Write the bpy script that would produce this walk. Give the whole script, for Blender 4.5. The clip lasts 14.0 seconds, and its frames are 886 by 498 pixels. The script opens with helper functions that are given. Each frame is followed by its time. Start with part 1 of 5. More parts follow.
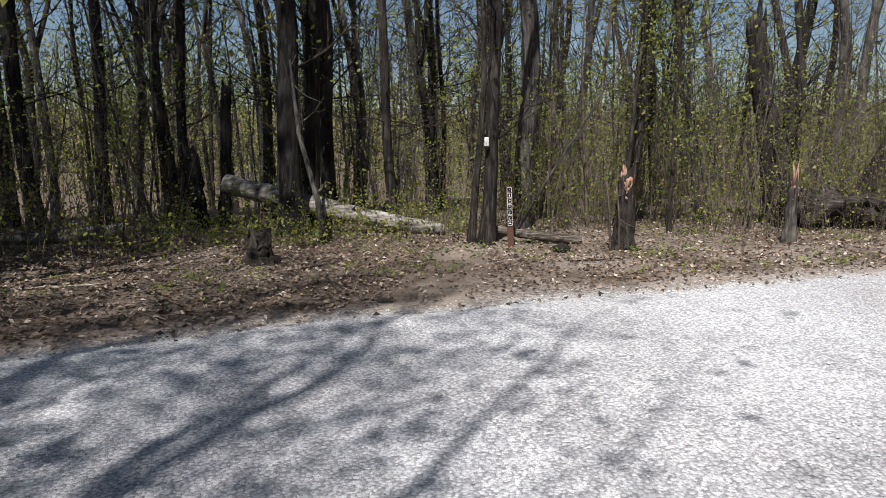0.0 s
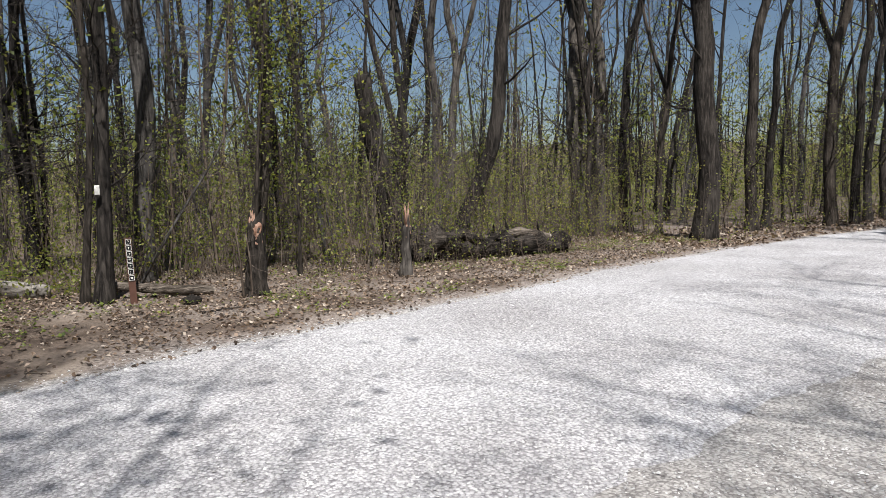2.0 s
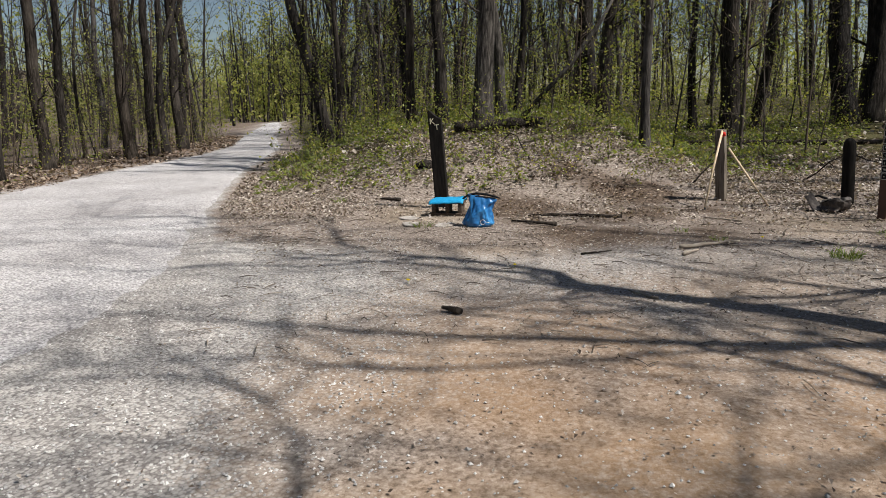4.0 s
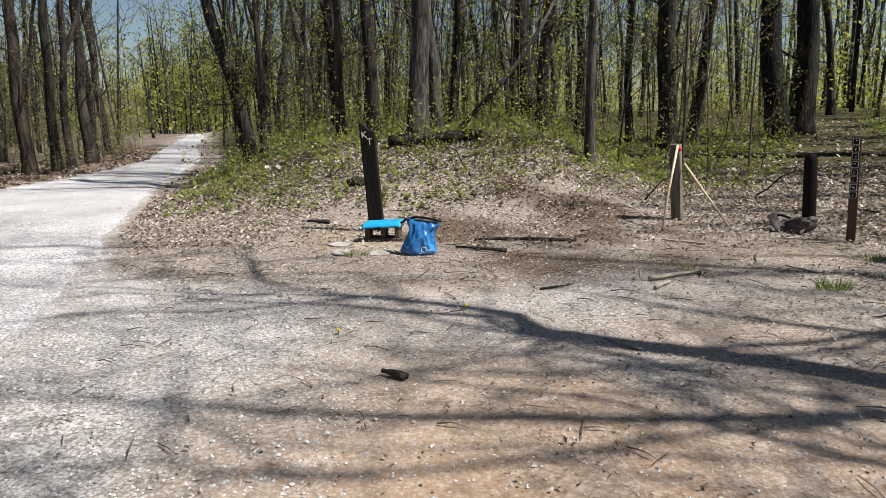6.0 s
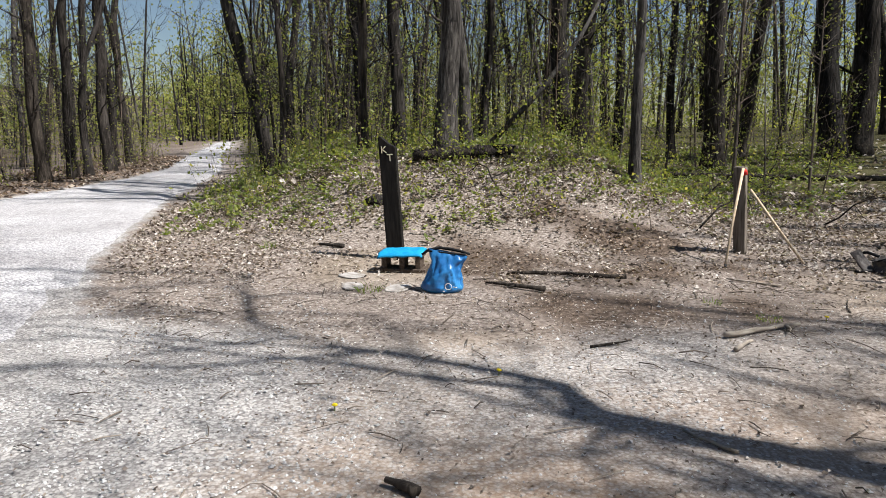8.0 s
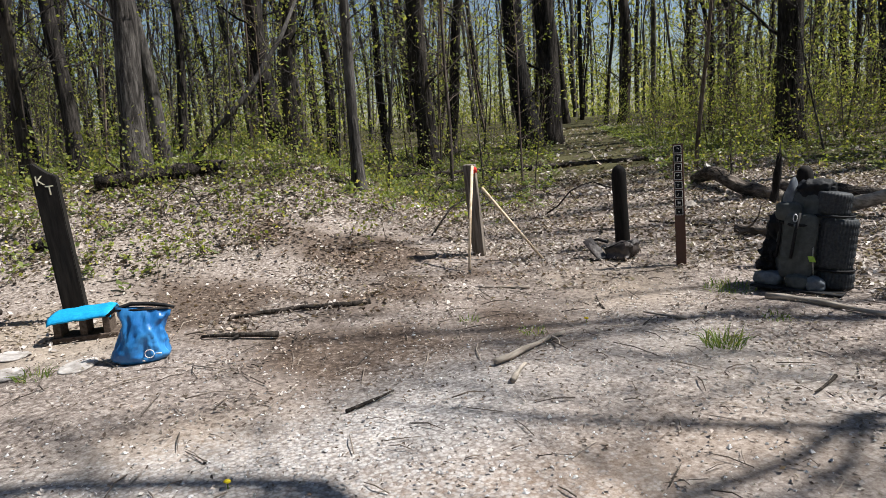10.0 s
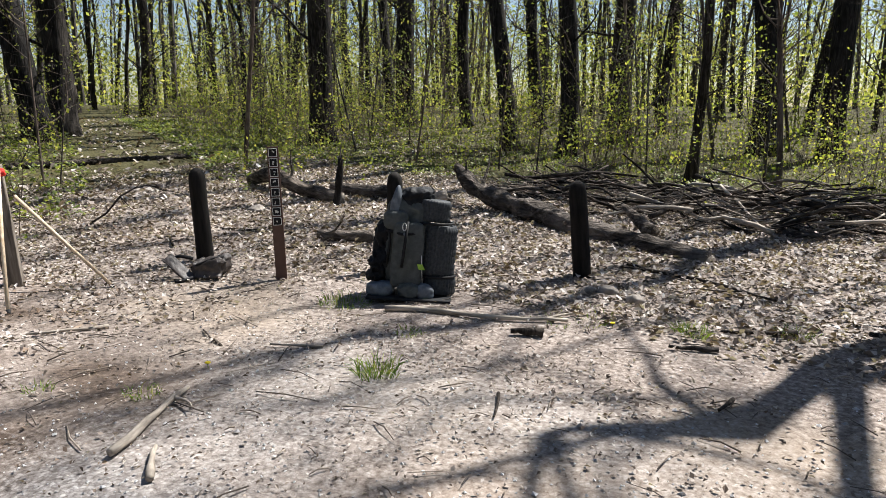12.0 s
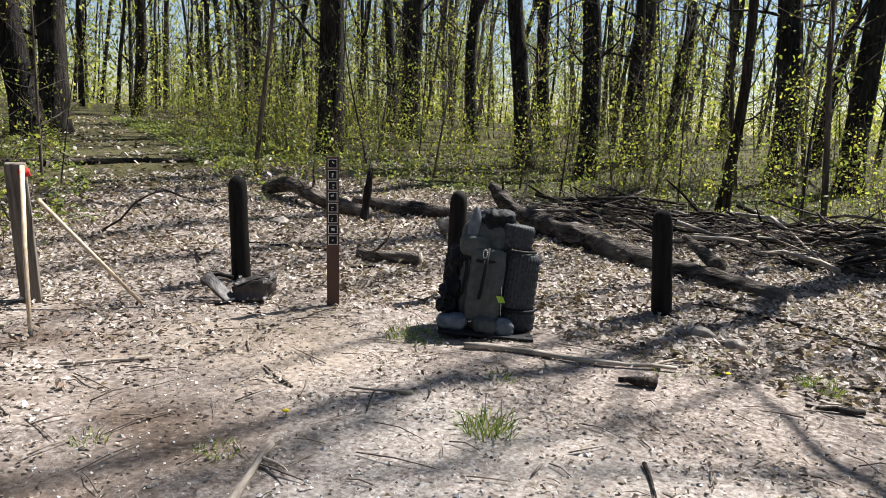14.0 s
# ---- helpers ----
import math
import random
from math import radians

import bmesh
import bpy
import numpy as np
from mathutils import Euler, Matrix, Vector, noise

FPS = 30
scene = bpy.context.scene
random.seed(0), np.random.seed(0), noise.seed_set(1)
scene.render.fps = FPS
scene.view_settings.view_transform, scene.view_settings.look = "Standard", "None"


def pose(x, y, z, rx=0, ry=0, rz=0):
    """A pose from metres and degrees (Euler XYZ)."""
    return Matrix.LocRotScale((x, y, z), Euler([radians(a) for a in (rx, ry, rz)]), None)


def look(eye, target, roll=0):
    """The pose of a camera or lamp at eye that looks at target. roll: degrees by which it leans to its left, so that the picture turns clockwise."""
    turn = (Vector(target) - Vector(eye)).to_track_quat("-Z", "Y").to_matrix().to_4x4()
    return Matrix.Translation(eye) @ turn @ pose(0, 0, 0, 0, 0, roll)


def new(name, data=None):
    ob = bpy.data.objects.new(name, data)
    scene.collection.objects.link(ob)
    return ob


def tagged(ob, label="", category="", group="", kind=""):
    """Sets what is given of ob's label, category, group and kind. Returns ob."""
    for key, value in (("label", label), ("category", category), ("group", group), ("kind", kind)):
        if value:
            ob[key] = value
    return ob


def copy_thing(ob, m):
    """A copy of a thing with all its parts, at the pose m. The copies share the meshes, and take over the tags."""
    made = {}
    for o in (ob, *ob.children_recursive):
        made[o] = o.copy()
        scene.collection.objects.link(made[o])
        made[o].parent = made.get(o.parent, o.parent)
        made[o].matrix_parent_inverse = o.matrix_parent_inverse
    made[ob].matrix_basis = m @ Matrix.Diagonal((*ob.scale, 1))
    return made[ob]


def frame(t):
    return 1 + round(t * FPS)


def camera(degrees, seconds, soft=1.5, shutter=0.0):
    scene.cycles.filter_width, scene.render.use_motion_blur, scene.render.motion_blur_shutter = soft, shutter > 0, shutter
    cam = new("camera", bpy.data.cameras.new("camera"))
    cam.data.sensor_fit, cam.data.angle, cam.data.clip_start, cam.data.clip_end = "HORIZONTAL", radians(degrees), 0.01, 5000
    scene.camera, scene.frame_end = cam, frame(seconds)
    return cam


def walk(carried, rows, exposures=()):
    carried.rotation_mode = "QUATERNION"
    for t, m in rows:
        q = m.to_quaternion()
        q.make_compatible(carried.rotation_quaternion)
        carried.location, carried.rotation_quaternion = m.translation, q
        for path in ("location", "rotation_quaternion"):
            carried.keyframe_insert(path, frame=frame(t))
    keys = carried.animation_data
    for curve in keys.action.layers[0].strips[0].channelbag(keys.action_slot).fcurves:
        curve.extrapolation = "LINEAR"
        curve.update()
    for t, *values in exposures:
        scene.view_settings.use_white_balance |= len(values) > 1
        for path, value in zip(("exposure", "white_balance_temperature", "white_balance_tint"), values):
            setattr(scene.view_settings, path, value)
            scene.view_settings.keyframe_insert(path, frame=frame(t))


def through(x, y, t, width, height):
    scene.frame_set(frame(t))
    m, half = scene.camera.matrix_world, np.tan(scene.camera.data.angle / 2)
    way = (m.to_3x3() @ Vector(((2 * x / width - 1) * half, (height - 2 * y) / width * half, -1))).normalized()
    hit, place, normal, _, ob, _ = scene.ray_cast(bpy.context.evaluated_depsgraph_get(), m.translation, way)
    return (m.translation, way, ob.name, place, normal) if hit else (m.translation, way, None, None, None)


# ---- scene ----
# ---- camera ----
cam = camera(64.0, 14.0, soft=0.8)
METRES, EYE = 6.7, 1.5
ROWS = [
    (0.0, 0.0, 0.0, 0.0, -0.04, -8.76, 0.26),
    (0.5, 0.003, -0.0019, 0.0013, 3.02, -7.03, -0.66),
    (1.0, 0.01, -0.0011, -0.0009, 0.9, -6.81, -1.0),
    (1.5, 0.0055, -0.0014, 0.0023, -13.77, -3.34, 2.9),
    (2.0, 0.0051, 0.0052, -0.0038, -29.28, -5.3, 1.07),
    (2.5, 0.0199, -0.0071, -0.0022, -40.38, -6.27, 2.3),
    (3.0, 0.0471, -0.0283, -0.0031, -57.77, -5.62, 3.02),
    (3.5, 0.0793, -0.0464, -0.0032, -73.15, -8.79, -0.2),
    (4.0, 0.1036, -0.0483, -0.0033, -80.0, -11.56, 1.0),
    (4.2, 0.119, -0.0452, -0.0032, -82.09, -11.85, 0.75),
    (6.3, 0.2802, -0.0125, -0.0026, -85.77, -10.49, 0.51),
    (6.5, 0.2956, -0.0094, -0.0025, -84.4, -8.81, 0.24),
    (7.0, 0.339, 0.0071, 0.0001, -85.31, -10.76, -0.93),
    (7.2, 0.3564, 0.006, 0.0002, -82.86, -9.79, -0.28),
    (9.3, 0.5395, -0.0057, 0.0014, -89.36, -10.64, 1.84),
    (9.5, 0.5569, -0.0068, 0.0015, -93.78, -10.86, 2.42),
    (10.0, 0.5958, -0.0086, -0.0018, -105.87, -9.88, 3.6),
    (10.5, 0.6352, -0.0085, -0.002, -123.85, -12.24, 0.08),
    (11.0, 0.68, -0.0243, -0.0002, -133.39, -11.88, 1.51),
    (11.5, 0.7176, -0.0215, -0.0001, -138.46, -11.12, -0.3),
    (12.0, 0.7608, 0.0014, 0.0035, -143.57, -11.44, -0.12),
    (12.5, 0.7926, 0.0044, 0.0011, -140.97, -11.55, -0.09),
    (13.0, 0.8308, -0.0018, -0.0007, -140.97, -8.87, -0.52),
    (13.5, 0.8698, -0.0045, 0.0016, -144.59, -7.61, -0.54),
    (14.0, 0.9072, -0.005, -0.0012, -145.16, -10.28, -2.82),
]
EXPOSURES = [(0.0, 0.05, 6150, 10), (2.0, 0.0, 6200, 10), (3.0, -0.42, 6350, 10), (4.2, -0.12, 6550, 10), (6.5, 0.2, 6350, 10), (9.5, 0.25, 6200, 10), (11.5, 0.64, 6250, 10), (14.0, 0.74, 6250, 10)]
walk(cam, [(t, pose(METRES * x, METRES * y, EYE + METRES * z, 90 + pitch, roll, yaw)) for t, x, y, z, yaw, pitch, roll in ROWS], EXPOSURES)

# ---- light ----
SUN_FROM = Vector((-0.17, -0.66, 1.0)).normalized()
world = bpy.data.worlds.new("sky")
scene.world = world
world.use_nodes = True
wn, wl = world.node_tree.nodes, world.node_tree.links
sky = wn.new("ShaderNodeTexSky")
sky.sky_type, sky.sun_disc = "NISHITA", False
sky.sun_elevation = math.asin(SUN_FROM.z)
sky.sun_rotation = math.atan2(SUN_FROM.x, SUN_FROM.y)
sky.air_density, sky.dust_density = 1.0, 0.6
wl.new(sky.outputs[0], wn["Background"].inputs[0])
wn["Background"].inputs[1].default_value = 0.068
sun_data = bpy.data.lights.new("sun", "SUN")
sun_data.energy, sun_data.angle, sun_data.color = 7.4, radians(0.55), (1.0, 0.95, 0.87)
sun = new("sun", sun_data)
sun.matrix_world = look(SUN_FROM * 60, (0, 0, 0))


# ---- materials ----
def material(name):
    m = bpy.data.materials.new(name)
    m.use_nodes = True
    t = m.node_tree
    return m, t.nodes, t.links, t.nodes["Principled BSDF"]


def nd(nodes, kind, **inputs):
    n = nodes.new(kind)
    for k, v in inputs.items():
        n.inputs[k.replace("_", " ")].default_value = v
    return n


def ramp(nodes, *stops):
    n = nodes.new("ShaderNodeValToRGB")
    e = n.color_ramp.elements
    while len(e) < len(stops):
        e.new(0.5)
    for s, (at, c) in zip(e, stops):
        s.position, s.color = at, (*c, 1)
    return n


def mixer(nodes, links, fac, a, b, how="MIX"):
    n = nodes.new("ShaderNodeMix")
    n.data_type, n.blend_type = "RGBA", how
    for socket, v in ((n.inputs[0], fac), (n.inputs[6], a), (n.inputs[7], b)):
        if hasattr(v, "is_output"):
            links.new(v, socket)
        else:
            socket.default_value = v if isinstance(v, float) else (*v, 1)
    return n.outputs[2]


def bump(nodes, links, bsdf, height, strength, distance):
    b = nd(nodes, "ShaderNodeBump", Strength=strength, Distance=distance)
    links.new(height, b.inputs["Height"])
    links.new(b.outputs[0], bsdf.inputs["Normal"])
    return b


def coords(nodes, links, scale=(1, 1, 1), world_space=True):
    if world_space:
        c = nodes.new("ShaderNodeNewGeometry").outputs["Position"]
    else:
        c = nodes.new("ShaderNodeTexCoord").outputs["Object"]
    m = nodes.new("ShaderNodeMapping")
    m.inputs["Scale"].default_value = scale
    links.new(c, m.inputs[0])
    return m.outputs[0]


def bark(name, dark, mid, pale, lichen=0.3, ridges=1.0, grain=(22, 22, 3.2)):
    """Furrowed bark: tall ridges, blotches of lichen, each tree a little different."""
    m, n, l, p = material(name)
    info = n.new("ShaderNodeObjectInfo")
    tall = coords(n, l, grain, False)
    v = nd(n, "ShaderNodeTexNoise", Scale=1.0, Detail=6.0, Roughness=0.62, Distortion=0.5)
    l.new(tall, v.inputs["Vector"])
    big = nd(n, "ShaderNodeTexNoise", Scale=2.3, Detail=4.0)
    l.new(coords(n, l, (1, 1, 0.6)), big.inputs["Vector"])
    r = ramp(n, (0.34, dark), (0.52, mid), (0.7, pale))
    l.new(v.outputs[0], r.inputs[0])
    lr = ramp(n, (0.5, (0, 0, 0)), (0.66, (1, 1, 1)))
    l.new(big.outputs[0], lr.inputs[0])
    k = n.new("ShaderNodeMath")
    k.operation = "MULTIPLY"
    k.inputs[1].default_value = lichen
    l.new(lr.outputs[0], k.inputs[0])
    c = mixer(n, l, k.outputs[0], r.outputs[0], tuple(min(1, x * 1.35 + 0.015) for x in pale))
    tint = ramp(n, (0.0, (0.72, 0.72, 0.74)), (1.0, (1.15, 1.08, 1.0)))
    l.new(info.outputs["Random"], tint.inputs[0])
    l.new(mixer(n, l, 1.0, c, tint.outputs[0], "MULTIPLY"), p.inputs["Base Color"])
    p.inputs["Roughness"].default_value = 0.92
    p.inputs["Specular IOR Level"].default_value = 0.2
    bump(n, l, p, v.outputs[0], 0.9 * ridges, 0.03)
    return m


def leafy(name, stops, through=0.45, rough=0.5):
    """Thin leaves: colour by leaf, light passing through."""
    m, n, l, p = material(name)
    g = n.new("ShaderNodeNewGeometry")
    r = ramp(n, *stops)
    l.new(g.outputs["Random Per Island"], r.inputs[0])
    l.new(r.outputs[0], p.inputs["Base Color"])
    p.inputs["Roughness"].default_value = rough
    t = n.new("ShaderNodeBsdfTranslucent")
    l.new(mixer(n, l, 1.0, r.outputs[0], (1.65, 1.6, 0.8), "MULTIPLY"), t.inputs[0])
    mix = n.new("ShaderNodeMixShader")
    mix.inputs[0].default_value = through
    l.new(p.outputs[0], mix.inputs[1])
    l.new(t.outputs[0], mix.inputs[2])
    l.new(mix.outputs[0], n["Material Output"].inputs[0])
    return m


def grainy(name, a, b, scale=(8, 8, 8), rough=0.8, strength=0.3, distance=0.01, metal=0.0, detail=5.0, world_space=False):
    """A surface of two colours in a noise of its own size, with fine relief."""
    m, n, l, p = material(name)
    v = nd(n, "ShaderNodeTexNoise", Scale=1.0, Detail=detail, Roughness=0.6)
    l.new(coords(n, l, scale, world_space), v.inputs["Vector"])
    r = ramp(n, (0.35, a), (0.68, b))
    l.new(v.outputs[0], r.inputs[0])
    l.new(r.outputs[0], p.inputs["Base Color"])
    p.inputs["Roughness"].default_value, p.inputs["Metallic"].default_value = rough, metal
    p.inputs["Specular IOR Level"].default_value = 0.5 if rough < 0.6 else 0.2
    bump(n, l, p, v.outputs[0], strength, distance)
    return m


def pebbly(name, stops, rough=0.85):
    """Loose stones or twigs: each piece its own colour."""
    m, n, l, p = material(name)
    g = n.new("ShaderNodeNewGeometry")
    r = ramp(n, *stops)
    l.new(g.outputs["Random Per Island"], r.inputs[0])
    v = nd(n, "ShaderNodeTexNoise", Scale=90.0, Detail=3.0)
    l.new(coords(n, l), v.inputs["Vector"])
    s = ramp(n, (0.3, (0.75, 0.75, 0.75)), (0.7, (1.1, 1.1, 1.1)))
    l.new(v.outputs[0], s.inputs[0])
    l.new(mixer(n, l, 1.0, r.outputs[0], s.outputs[0], "MULTIPLY"), p.inputs["Base Color"])
    p.inputs["Roughness"].default_value = rough
    return m


def stony(n, l, scale):
    """Crushed stone: cells of different grey, and their relief."""
    c = coords(n, l)
    v = nd(n, "ShaderNodeTexVoronoi", Scale=scale, Randomness=1.0)
    l.new(c, v.inputs["Vector"])
    w = nd(n, "ShaderNodeTexVoronoi", Scale=scale * 2.3, Randomness=1.0)
    l.new(c, w.inputs["Vector"])
    return v, w


def gravel_colour(n, l, pale, dark):
    v, w = stony(n, l, 52.0)
    bw = n.new("ShaderNodeRGBToBW")
    l.new(v.outputs["Color"], bw.inputs[0])
    r = ramp(n, (0.2, dark), (0.45, tuple((a + b) / 2 for a, b in zip(pale, dark))), (0.75, pale))
    l.new(bw.outputs[0], r.inputs[0])
    # darker away from each stone's centre: shade of the pits put into colour
    gap = ramp(n, (0.0, (1, 1, 1)), (0.45, (0.92, 0.92, 0.92)), (0.75, (0.55, 0.54, 0.545)))
    l.new(v.outputs["Distance"], gap.inputs[0])
    c = mixer(n, l, 1.0, r.outputs[0], gap.outputs[0], "MULTIPLY")
    wide = nd(n, "ShaderNodeTexNoise", Scale=0.55, Detail=5.0)
    l.new(coords(n, l), wide.inputs["Vector"])
    wr = ramp(n, (0.32, (0.8, 0.785, 0.78)), (0.62, (1.08, 1.08, 1.08)))
    l.new(wide.outputs[0], wr.inputs[0])
    add = n.new("ShaderNodeMath")
    add.operation = "ADD"
    l.new(v.outputs["Distance"], add.inputs[0])
    l.new(w.outputs["Distance"], add.inputs[1])
    inv = n.new("ShaderNodeMath")
    inv.operation = "SUBTRACT"
    inv.inputs[0].default_value = 1.0
    l.new(add.outputs[0], inv.inputs[1])
    return mixer(n, l, 1.0, c, wr.outputs[0], "MULTIPLY"), inv.outputs[0]


def road_material():
    m, n, l, p = material("crushed_limestone")
    c, h = gravel_colour(n, l, (0.7, 0.69, 0.705), (0.36, 0.35, 0.365))
    l.new(c, p.inputs["Base Color"])
    p.inputs["Roughness"].default_value = 0.9
    bump(n, l, p, h, 0.55, 0.012)
    return m


def ground_material():
    """Leaf litter, trodden dirt, thin gravel and green cover, mixed by where each lies."""
    m, n, l, p = material("forest_ground")

    def mask(name):
        a = n.new("ShaderNodeAttribute")
        a.attribute_name = name
        return a.outputs["Fac"]
    fine = nd(n, "ShaderNodeTexNoise", Scale=26.0, Detail=6.0, Roughness=0.7)
    l.new(coords(n, l), fine.inputs["Vector"])
    wide = nd(n, "ShaderNodeTexNoise", Scale=1.1, Detail=5.0)
    l.new(coords(n, l), wide.inputs["Vector"])
    litter = ramp(n, (0.3, (0.06, 0.047, 0.039)), (0.5, (0.23, 0.19, 0.165)), (0.7, (0.5, 0.45, 0.41)))
    soil = ramp(n, (0.3, (0.025, 0.018, 0.014)), (0.52, (0.115, 0.085, 0.066)), (0.75, (0.3, 0.24, 0.2)))
    l.new(fine.outputs[0], litter.inputs[0])
    l.new(fine.outputs[0], soil.inputs[0])
    dirt = ramp(n, (0.3, (0.17, 0.133, 0.1)), (0.55, (0.325, 0.27, 0.217)), (0.72, (0.47, 0.412, 0.352)))
    mixn = n.new("ShaderNodeMath")
    mixn.operation = "MULTIPLY_ADD"
    mixn.inputs[1].default_value = 0.45
    l.new(fine.outputs[0], mixn.inputs[0])
    sc = n.new("ShaderNodeMath")
    sc.operation = "MULTIPLY"
    sc.inputs[1].default_value = 0.55
    l.new(wide.outputs[0], sc.inputs[0])
    l.new(sc.outputs[0], mixn.inputs[2])
    l.new(mixn.outputs[0], dirt.inputs[0])
    green = ramp(n, (0.35, (0.03, 0.028, 0.013)), (0.55, (0.075, 0.07, 0.03)), (0.75, (0.17, 0.135, 0.09)))
    l.new(fine.outputs[0], green.inputs[0])
    grav, gh = gravel_colour(n, l, (0.56, 0.54, 0.52), (0.3, 0.283, 0.275))
    # ragged edges to each mask
    def ragged(name, lo, hi):
        a = n.new("ShaderNodeMath")
        a.operation = "MULTIPLY_ADD"
        a.inputs[1].default_value = 0.9
        l.new(fine.outputs[0], a.inputs[0])
        l.new(mask(name), a.inputs[2])
        b = n.new("ShaderNodeMapRange")
        b.inputs["From Min"].default_value, b.inputs["From Max"].default_value = lo, hi
        l.new(a.outputs[0], b.inputs[0])
        return b.outputs[0]
    c = mixer(n, l, ragged("green", 0.75, 1.15), litter.outputs[0], green.outputs[0])
    earth = mixer(n, l, mask("clay"), dirt.outputs[0], mixer(n, l, 1.0, dirt.outputs[0], (1.12, 0.85, 0.6), "MULTIPLY"))
    c = mixer(n, l, ragged("dirt", 0.7, 1.1), c, earth)
    # brown humus, plus tree shade painted along the north verge
    c = mixer(n, l, ragged("soil", 0.65, 1.05), c, soil.outputs[0])
    c = mixer(n, l, ragged("gravel", 0.7, 1.15), c, grav)
    l.new(c, p.inputs["Base Color"])
    p.inputs["Roughness"].default_value = 0.95
    p.inputs["Specular IOR Level"].default_value = 0.15
    bump(n, l, p, fine.outputs[0], 0.6, 0.02)
    return m


BARK_DARK = bark("dark_bark", (0.006, 0.0052, 0.0047), (0.024, 0.021, 0.019), (0.075, 0.067, 0.061), 0.25, 1.3)
BARK_GREY = bark("grey_bark", (0.018, 0.016, 0.015), (0.064, 0.059, 0.055), (0.16, 0.15, 0.14), 0.45, 1.0)
BARK_BROWN = bark("brown_bark", (0.009, 0.0075, 0.0065), (0.034, 0.029, 0.025), (0.095, 0.083, 0.074), 0.35, 1.3)
BARK_LOG = bark("log_bark", (0.014, 0.012, 0.01), (0.085, 0.073, 0.063), (0.27, 0.24, 0.215), 0.4, 2.2, (6, 22, 22))
BARK_ROT = bark("rotten_bark", (0.005, 0.004, 0.0035), (0.024, 0.02, 0.017), (0.12, 0.104, 0.09), 0.3, 2.2, (5, 20, 20))
WOOD_PALE = grainy("bare_wood", (0.2, 0.17, 0.14), (0.5, 0.44, 0.37), (5, 26, 26), 0.8, 0.5, 0.01)
WOOD_GREY = grainy("weathered_log", (0.045, 0.038, 0.032), (0.36, 0.33, 0.3), (3, 15, 15), 0.9, 0.8, 0.02)
WOOD_RAW = grainy("splintered_wood", (0.17, 0.085, 0.055), (0.46, 0.31, 0.235), (40, 40, 5), 0.85, 0.6, 0.01)
TWIG = bark("twig_bark", (0.045, 0.034, 0.028), (0.11, 0.09, 0.075), (0.2, 0.17, 0.145), 0.2, 0.3)
LEAF_NEW = leafy("spring_leaves", ((0.0, (0.09, 0.125, 0.03)), (0.4, (0.17, 0.205, 0.05)), (0.75, (0.26, 0.285, 0.075)), (1.0, (0.34, 0.3, 0.11))), 0.6)
LEAF_DEEP = leafy("deep_leaves", ((0.0, (0.07, 0.1, 0.022)), (0.5, (0.14, 0.18, 0.04)), (1.0, (0.26, 0.28, 0.08))), 0.45)
LEAF_BROWN = leafy("brown_dead_leaves", ((0.0, (0.03, 0.02, 0.014)), (0.3, (0.095, 0.062, 0.043)), (0.6, (0.2, 0.14, 0.1)), (0.85, (0.33, 0.25, 0.19)), (1.0, (0.52, 0.45, 0.38))), 0.12, 0.6)
LEAF_DEAD = leafy("dead_leaves", ((0.0, (0.05, 0.035, 0.027)), (0.3, (0.16, 0.12, 0.095)), (0.6, (0.33, 0.275, 0.24)), (0.85, (0.46, 0.41, 0.375)), (1.0, (0.58, 0.54, 0.51))), 0.12, 0.6)
STONE = pebbly("loose_stone", ((0.0, (0.3, 0.29, 0.29)), (0.4, (0.5, 0.49, 0.49)), (1.0, (0.72, 0.71, 0.7))))
ROCK = grainy("field_stone", (0.16, 0.14, 0.125), (0.4, 0.36, 0.32), (9, 9, 9), 0.9, 0.6, 0.02)
PALE_ROCK = grainy("pale_limestone", (0.25, 0.225, 0.2), (0.52, 0.49, 0.47), (11, 11, 11), 0.9, 0.5, 0.01)
ROAD = road_material()
GROUND = ground_material()
STICKS = pebbly("dead_sticks", ((0.0, (0.05, 0.038, 0.03)), (0.5, (0.15, 0.118, 0.092)), (1.0, (0.38, 0.32, 0.26))))
GRASS = leafy("grass_blades", ((0.0, (0.07, 0.13, 0.02)), (0.6, (0.14, 0.22, 0.035)), (1.0, (0.3, 0.3, 0.09))), 0.35)
POST_DARK = grainy("creosoted_wood", (0.005, 0.0045, 0.004), (0.02, 0.017, 0.015), (30, 30, 4), 0.85, 0.5, 0.006)
POST_GREY = grainy("weathered_wood", (0.09, 0.075, 0.06), (0.26, 0.225, 0.19), (38, 38, 3), 0.9, 0.7, 0.008)
POLE_WOOD = grainy("peeled_wood", (0.45, 0.33, 0.21), (0.72, 0.6, 0.45), (40, 40, 5), 0.6, 0.2, 0.003)
RED_CLOTH = grainy("red_cloth", (0.5, 0.025, 0.02), (0.68, 0.06, 0.045), (60, 60, 60), 0.8, 0.3, 0.003)
CREAM = grainy("cream_paint", (0.62, 0.57, 0.4), (0.78, 0.72, 0.55), (50, 50, 50), 0.7, 0.1, 0.001)
BROWN_SIGN = grainy("brown_marker", (0.075, 0.034, 0.023), (0.105, 0.05, 0.035), (12, 12, 12), 0.55, 0.1, 0.002)
WHITE = grainy("white_paint", (0.62, 0.6, 0.56), (0.78, 0.77, 0.74), (40, 40, 40), 0.7, 0.1, 0.001)
BLUE_FOAM = grainy("blue_foam", (0.01, 0.25, 0.52), (0.02, 0.36, 0.68), (60, 60, 60), 0.6, 0.2, 0.002)
